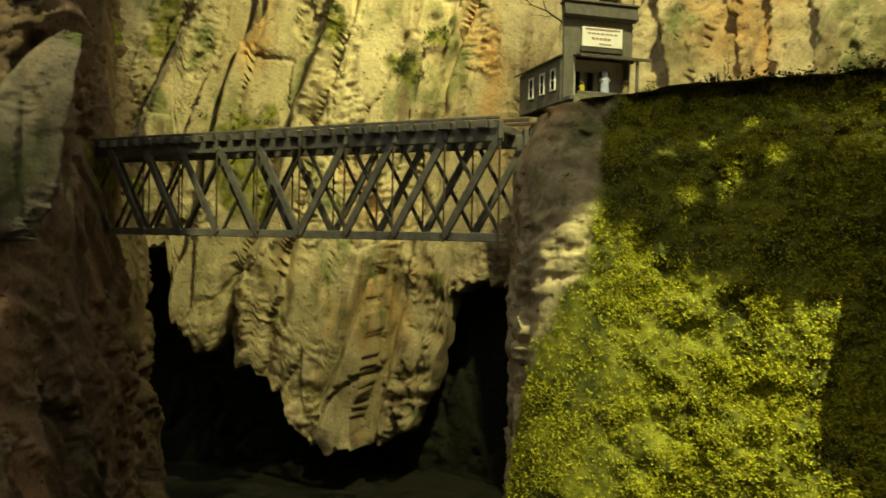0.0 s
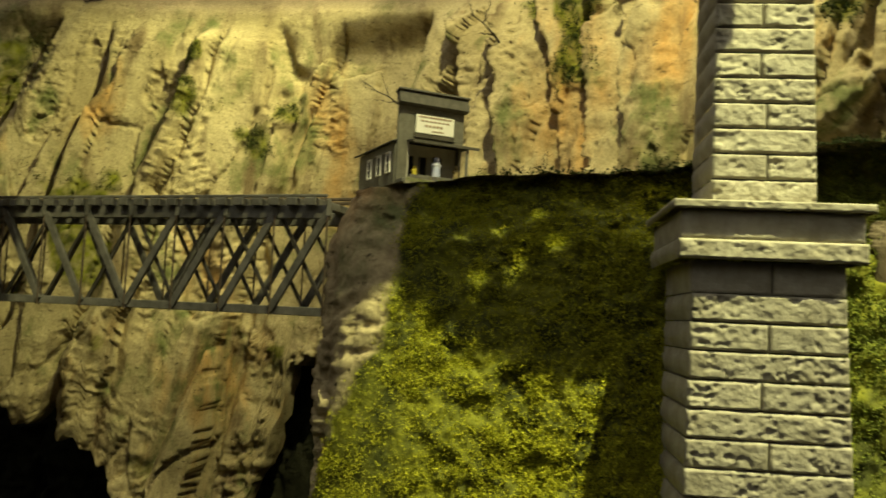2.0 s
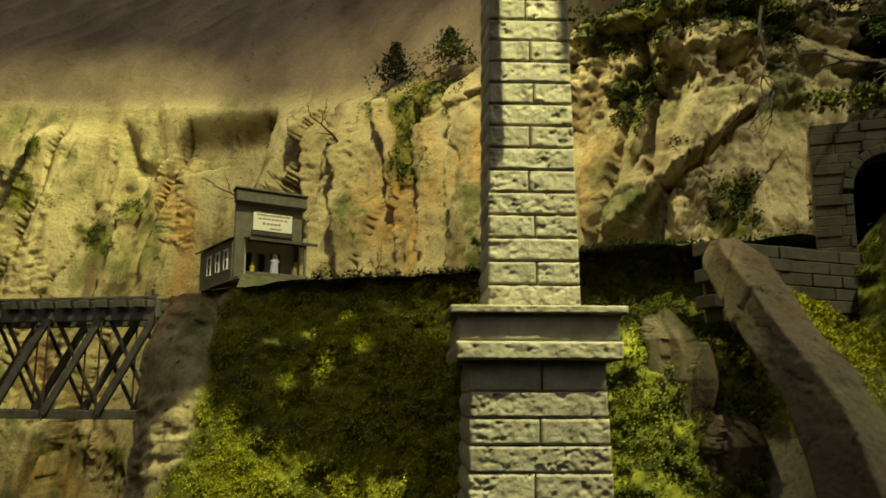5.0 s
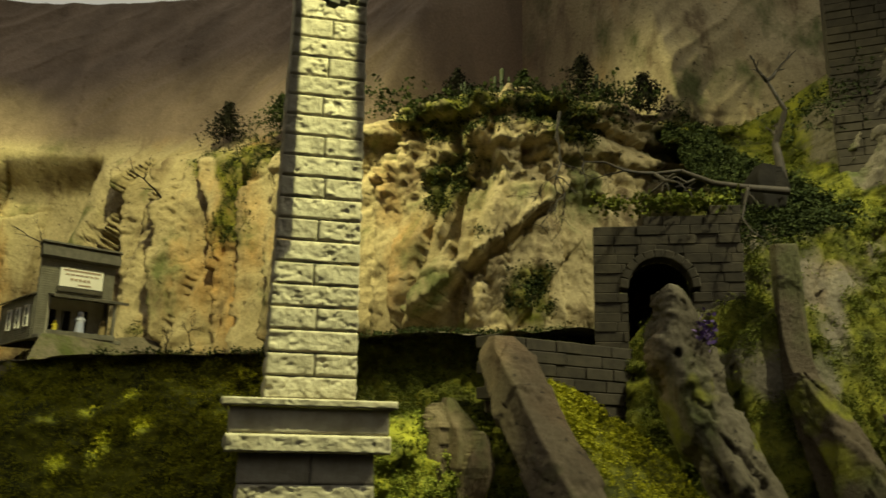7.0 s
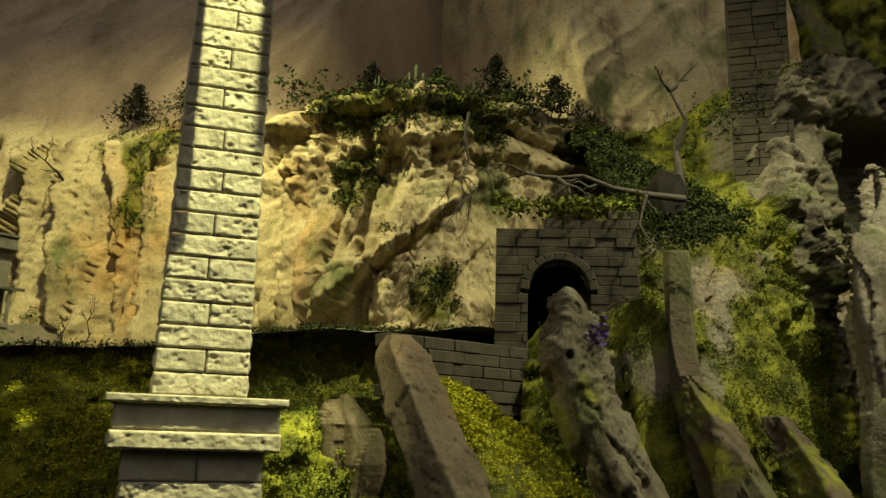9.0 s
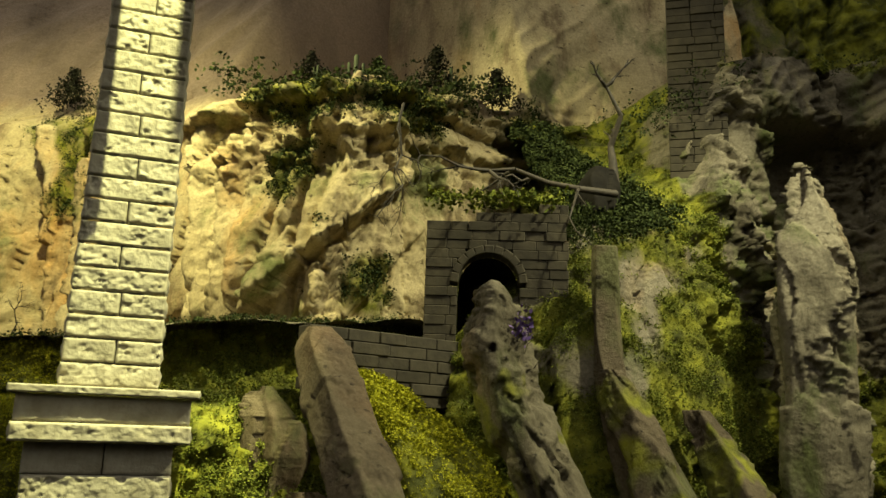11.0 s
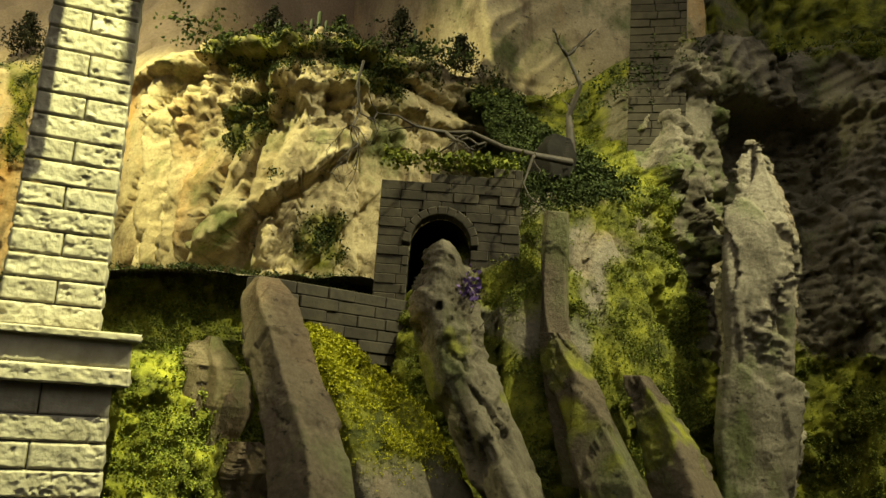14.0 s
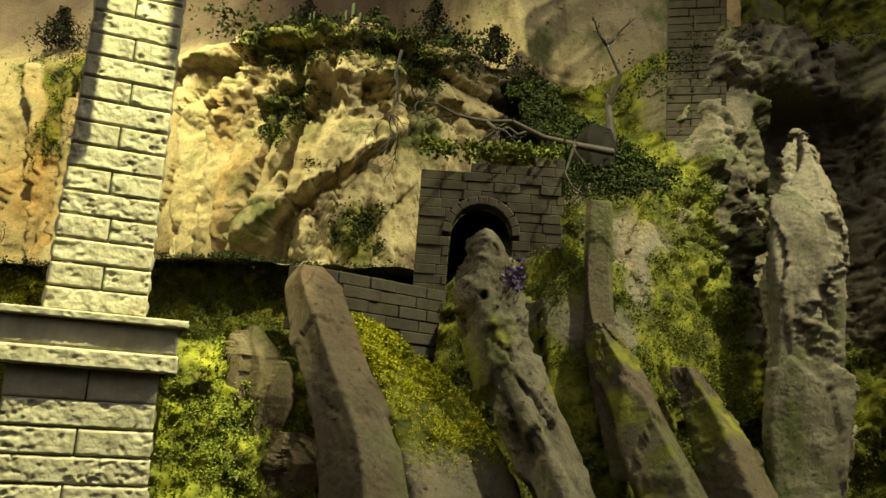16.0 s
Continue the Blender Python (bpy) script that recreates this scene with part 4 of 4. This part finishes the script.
def dead_tree(name, base, tip, radius, seed, label, forks=3, depth=2, category="dead tree"):
    rng = random.Random(seed)
    verts, faces = [], []

    def tube(a, b, ra, rb):
        m, length = between(a, b)
        k = len(verts)
        for x, r in ((-length / 2, ra), (length / 2, rb)):
            for i in range(5):
                t = 2 * math.pi * i / 5
                verts.append(tuple(m @ Vector((x, r * math.cos(t), r * math.sin(t)))))
        for i in range(5):
            j = (i + 1) % 5
            faces.append((k + i, k + j, k + 5 + j, k + 5 + i))

    def limb(a, b, r, level):
        a, b = Vector(a), Vector(b)
        n = 4
        prev, span = a, (b - a).length
        for i in range(1, n + 1):
            nxt = a.lerp(b, i / n) + Vector([rng.uniform(-1, 1) for _ in range(3)]) * span * 0.07
            tube(prev, nxt, r * (1 - 0.7 * (i - 1) / n), r * (1 - 0.7 * i / n))
            if level:
                for _ in range(max(1, forks - 1 if i < n else forks)):
                    if rng.random() < 0.75:
                        way = (b - a).normalized() + Vector([rng.uniform(-1, 1) for _ in range(3)]) * 0.9
                        limb(nxt, nxt + way.normalized() * span * rng.uniform(0.25, 0.5), r * 0.45, level - 1)
            prev = nxt

    limb(base, tip, radius, depth)
    return tagged(new(name, mesh_from(name, verts, faces, TWIG)), label, category)


dead_tree("dead_tree", (1.86, 0.74, 2.15), (1.54, 0.88, 2.17), 0.010, 3, "bare dark tree leaning over the tunnel mouth", 2, 2)
dead_tree("dead_tree", (1.94, 0.80, 2.20), (1.93, 0.80, 2.44), 0.013, 5, "bare dark tree trunk above the tunnel", 2, 2)
buttress("stump", [(1.88, 0.82, 1.9, 0.07), (1.88, 0.82, 2.10, 0.062), (1.89, 0.82, 2.19, 0.05), (1.905, 0.82, 2.24, 0.03)], BLACK, "near-black stump beside the tunnel", "stump", seed=64, k=1.0, edges=6)
dead_tree("dry_bush", (1.03, 2.18, 1.80), (1.02, 2.12, 1.92), 0.003, 7, "dry twiggy bush on the ledge", 3, 2, "bush")
dead_tree("dry_bush", (0.93, 2.05, 1.79), (0.92, 2.02, 1.86), 0.003, 9, "dry twiggy bush on the ledge", 3, 2, "bush")
dead_tree("dry_branch", (0.98, 2.42, 2.36), (0.87, 2.36, 2.42), 0.005, 11, "dry branch lying on the cliff", 2, 2, "branch")
dead_tree("dry_branch", (0.75, 2.70, 2.18), (0.62, 2.70, 2.25), 0.004, 12, "dry branch lying on the cliff", 2, 2, "branch")
dead_tree("hanging_root", (1.47, 1.05, 2.34), (1.45, 1.02, 2.12), 0.004, 13, "dry forked root hanging down the cliff", 3, 2, "root")
dead_tree("flower_stalk", (1.475, 0.690, 1.66), (1.490, 0.700, 1.83), 0.002, 15, "dry flower stalk on the rock", 2, 1, "plant")
rng = np.random.default_rng(5)
foliage_pts = np.array([1.487, 0.700, 1.795]) + rng.normal(size=(70, 3)) * np.array([0.012, 0.012, 0.016])


# ---- cactus and shrubs on the high ledge ----
CACTUS = plain_material("cactus_green", (0.045, 0.06, 0.025), (0.07, 0.085, 0.035), 60.0)


def cactus(place, height, seed):
    rng = random.Random(seed)
    bm = bmesh.new()

    def stem(x, y, z0, z1, r):
        bmesh.ops.create_cone(bm, cap_ends=True, segments=9, radius1=r, radius2=r * 0.9, depth=z1 - z0, matrix=pose(x, y, (z0 + z1) / 2))
        bmesh.ops.create_uvsphere(bm, u_segments=9, v_segments=6, radius=r * 0.9, matrix=pose(x, y, z1))

    r = height * 0.075
    stem(0, 0, -0.03, height, r)
    for side in (-1, 1):
        z = height * rng.uniform(0.35, 0.55)
        bmesh.ops.create_cone(bm, cap_ends=True, segments=8, radius1=r * 0.7, radius2=r * 0.7, depth=height * 0.2, matrix=pose(side * height * 0.1, 0, z, 0, 90))
        stem(side * height * 0.2, 0, z, z + height * rng.uniform(0.25, 0.4), r * 0.7)
    me = bpy.data.meshes.new("cactus")
    bm.to_mesh(me)
    bm.free()
    me.materials.append(CACTUS)
    ob = tagged(new("cactus", me), "small dark green model cactus on the ledge", "cactus", "cacti on the high ledge")
    ob.matrix_world = pose(*place, 0, 0, rng.uniform(-50, 0))


for i, (x, y, z, h) in enumerate(((1.50, 1.46, 2.52, 0.05), (1.60, 1.42, 2.52, 0.10), (1.55, 1.50, 2.52, 0.07), (1.85, 1.30, 2.55, 0.08))):
    cactus((x, y, z), h, i)

# ---- foliage ----


def foliage(name, pts, size, leaves, mat, label, category, seed=1, out=(-0.15, -0.3, 0.5), spread=1.0):
    """Many small leaf clumps at the places, one mesh."""
    rng = np.random.default_rng(seed)
    pts = np.asarray(pts)
    n = len(pts) * leaves
    scale = np.repeat(rng.uniform(0.6, 1.3, len(pts)), leaves)[:, None] * size
    c = np.repeat(pts, leaves, 0) + (rng.normal(size=(n, 3)) * 0.5 * spread + np.array(out) * rng.random((n, 1))) * scale
    a = rng.normal(size=(n, 3))
    a /= np.linalg.norm(a, axis=1)[:, None]
    b = np.cross(a, rng.normal(size=(n, 3)) + np.array([0, 0, 0.8]))
    b /= np.linalg.norm(b, axis=1)[:, None]
    w = scale * rng.uniform(0.25, 0.5, (n, 1))
    l = scale * rng.uniform(0.3, 0.55, (n, 1))
    v = np.stack([c - a * l, c + b * w, c + a * l, c - b * w * 0.8], 1).reshape(-1, 3)
    me = mesh_from(name, v, np.arange(4 * n).reshape(-1, 4), mat, flat=True)
    return tagged(new(name, me), label, category, kind="stuff")


def pick(pts, mask, count, seed):
    rng = np.random.default_rng(seed)
    w = np.clip(mask, 0, None) * (0.22 + smooth(fbm(pts * 18, 3, seed), -0.12, 0.30))
    return pts[rng.choice(len(pts), count, p=w / w.sum())] + rng.normal(size=(count, 3)) * 0.0035


def mask_of(ob):
    m = np.empty(len(ob.data.vertices), np.float32)
    ob.data.attributes["moss"].data.foreach_get("value", m)
    return m


fm = mask_of(front)
near_pier = smooth(front_pts[:, 0], 0.85, 0.95)
foliage("moss", pick(front_pts, fm * (1 - near_pier) * (front_pts[:, 2] > 0.95), 60000, 1), 0.0043, 6, LEAF_BRIGHT, "bright yellow-green moss clumps on the cliff", "moss", 1)
foliage("moss", pick(front_pts, fm * near_pier * (front_pts[:, 2] > 1.2), 24000, 2), 0.0068, 7, LEAF, "leafy green moss clumps below the ledge", "moss", 2)
foliage("moss", pick(bank_pts, mask_of(bank), 14000, 7), 0.0055, 6, LEAF_BRIGHT, "bright green moss on the bank", "moss", 7)
right_u = np.interp(right_pts[:, 0], [1.5, 1.6, 1.7, 1.85, 2.0, 2.14, 2.28, 2.45], np.arange(8) / 9)
upper_slope = smooth(right_pts[:, 2] - right_shoulder(right_u), -0.02, 0.04) * smooth(right_pts[:, 0], 2.14, 2.0)
# the upper slope's shade is put into the darker leaf colour
foliage("scrub", pick(right_pts, upper_slope, 12000, 13), 0.009, 6, LEAF_DARK, "green scrub on the upper slope, its shade put into dark leaves", "scrub", 13)
foliage("moss", pick(right_pts, mask_of(right) * (1 - upper_slope) * (right_pts[:, 2] > 1.2), 50000, 3), 0.006, 6, LEAF, "green moss clumps on the steep slope", "moss", 3)
foliage("scrub", pick(back_pts, mask_of(cliff) * (back_pts[:, 2] > 1.9) * (back_pts[:, 2] < 2.75) * (back_pts[:, 0] > -0.6) * (back_pts[:, 0] < 2.2), 9000, 4), 0.007, 6, LEAF_DARK, "dark green scrub on the cliff ledges", "scrub", 4)
foliage("flowers", foliage_pts, 0.010, 3, PURPLE, "small purple flowers on dry stalks", "flowers", 6)

rng = np.random.default_rng(12)
tt = rng.random(260) ** 1.0
top = np.column_stack([1.30 + 0.62 * tt, 1.62 - 0.45 * tt, 2.505 + 0.045 * tt]) + rng.normal(size=(260, 3)) * np.array([0.05, 0.05, 0.012])
foliage("shrubs", top, 0.013, 8, LEAF_DARK, "dark low shrubs along the high ledge", "shrubs", 31)
for x, y, z, height in ((1.52, 1.52, 2.50, 0.13), (1.66, 1.40, 2.52, 0.10), (1.82, 1.33, 2.54, 0.15), (2.00, 1.26, 2.55, 0.11), (1.16, 2.36, 2.60, 0.12), (1.24, 2.10, 2.58, 0.10)):
    up = rng.random(420) ** 1.4
    clump = np.column_stack([x + rng.normal(size=420) * 0.042 * (1.05 - up), y + rng.normal(size=420) * 0.042 * (1.05 - up), z + height * up])
    foliage("bush", clump, 0.009, 6, SHADE_LEAF if height > 0.105 else LEAF_DARK, "dark ragged bush on the high ledge", "bush", int(1000 * x))
tt = rng.random(200)
top = np.column_stack([1.50 + 0.2 * tt, 0.965 - 0.2 * tt, np.full(200, 2.10)]) + rng.normal(size=(200, 3)) * np.array([0.015, 0.015, 0.008])
foliage("moss", top, 0.012, 7, LEAF, "green moss along the top of the portal", "moss", 32)

tt = rng.random(500)
e = curve_at(RIGHT_PLAN, 0.30 + 0.6 * tt)
crown = np.column_stack([e[:, 0] + 0.16, e[:, 1] + 0.17, right_top(0.30 + 0.6 * tt) - 0.02]) + rng.normal(size=(500, 3)) * np.array([0.05, 0.05, 0.012])
foliage("scrub", crown, 0.008, 7, LEAF_DARK, "dark green scrub along the top of the slope", "scrub", 34)
tt = rng.random(700)
e = curve_at(FRONT_PLAN, 0.45 + 0.47 * tt)
rx, ry = e[:, 0] + 0.02 + rng.normal(size=700) * 0.012, e[:, 1] + 0.07 + rng.normal(size=700) * 0.02
rim_pts = np.column_stack([rx, ry, ledge_height(rx, ry) + 0.002 + rng.normal(size=700) * 0.003])
foliage("scrub", rim_pts, 0.006, 6, LEAF_DARK, "low dark scrub along the edge of the ledge", "scrub", 33)
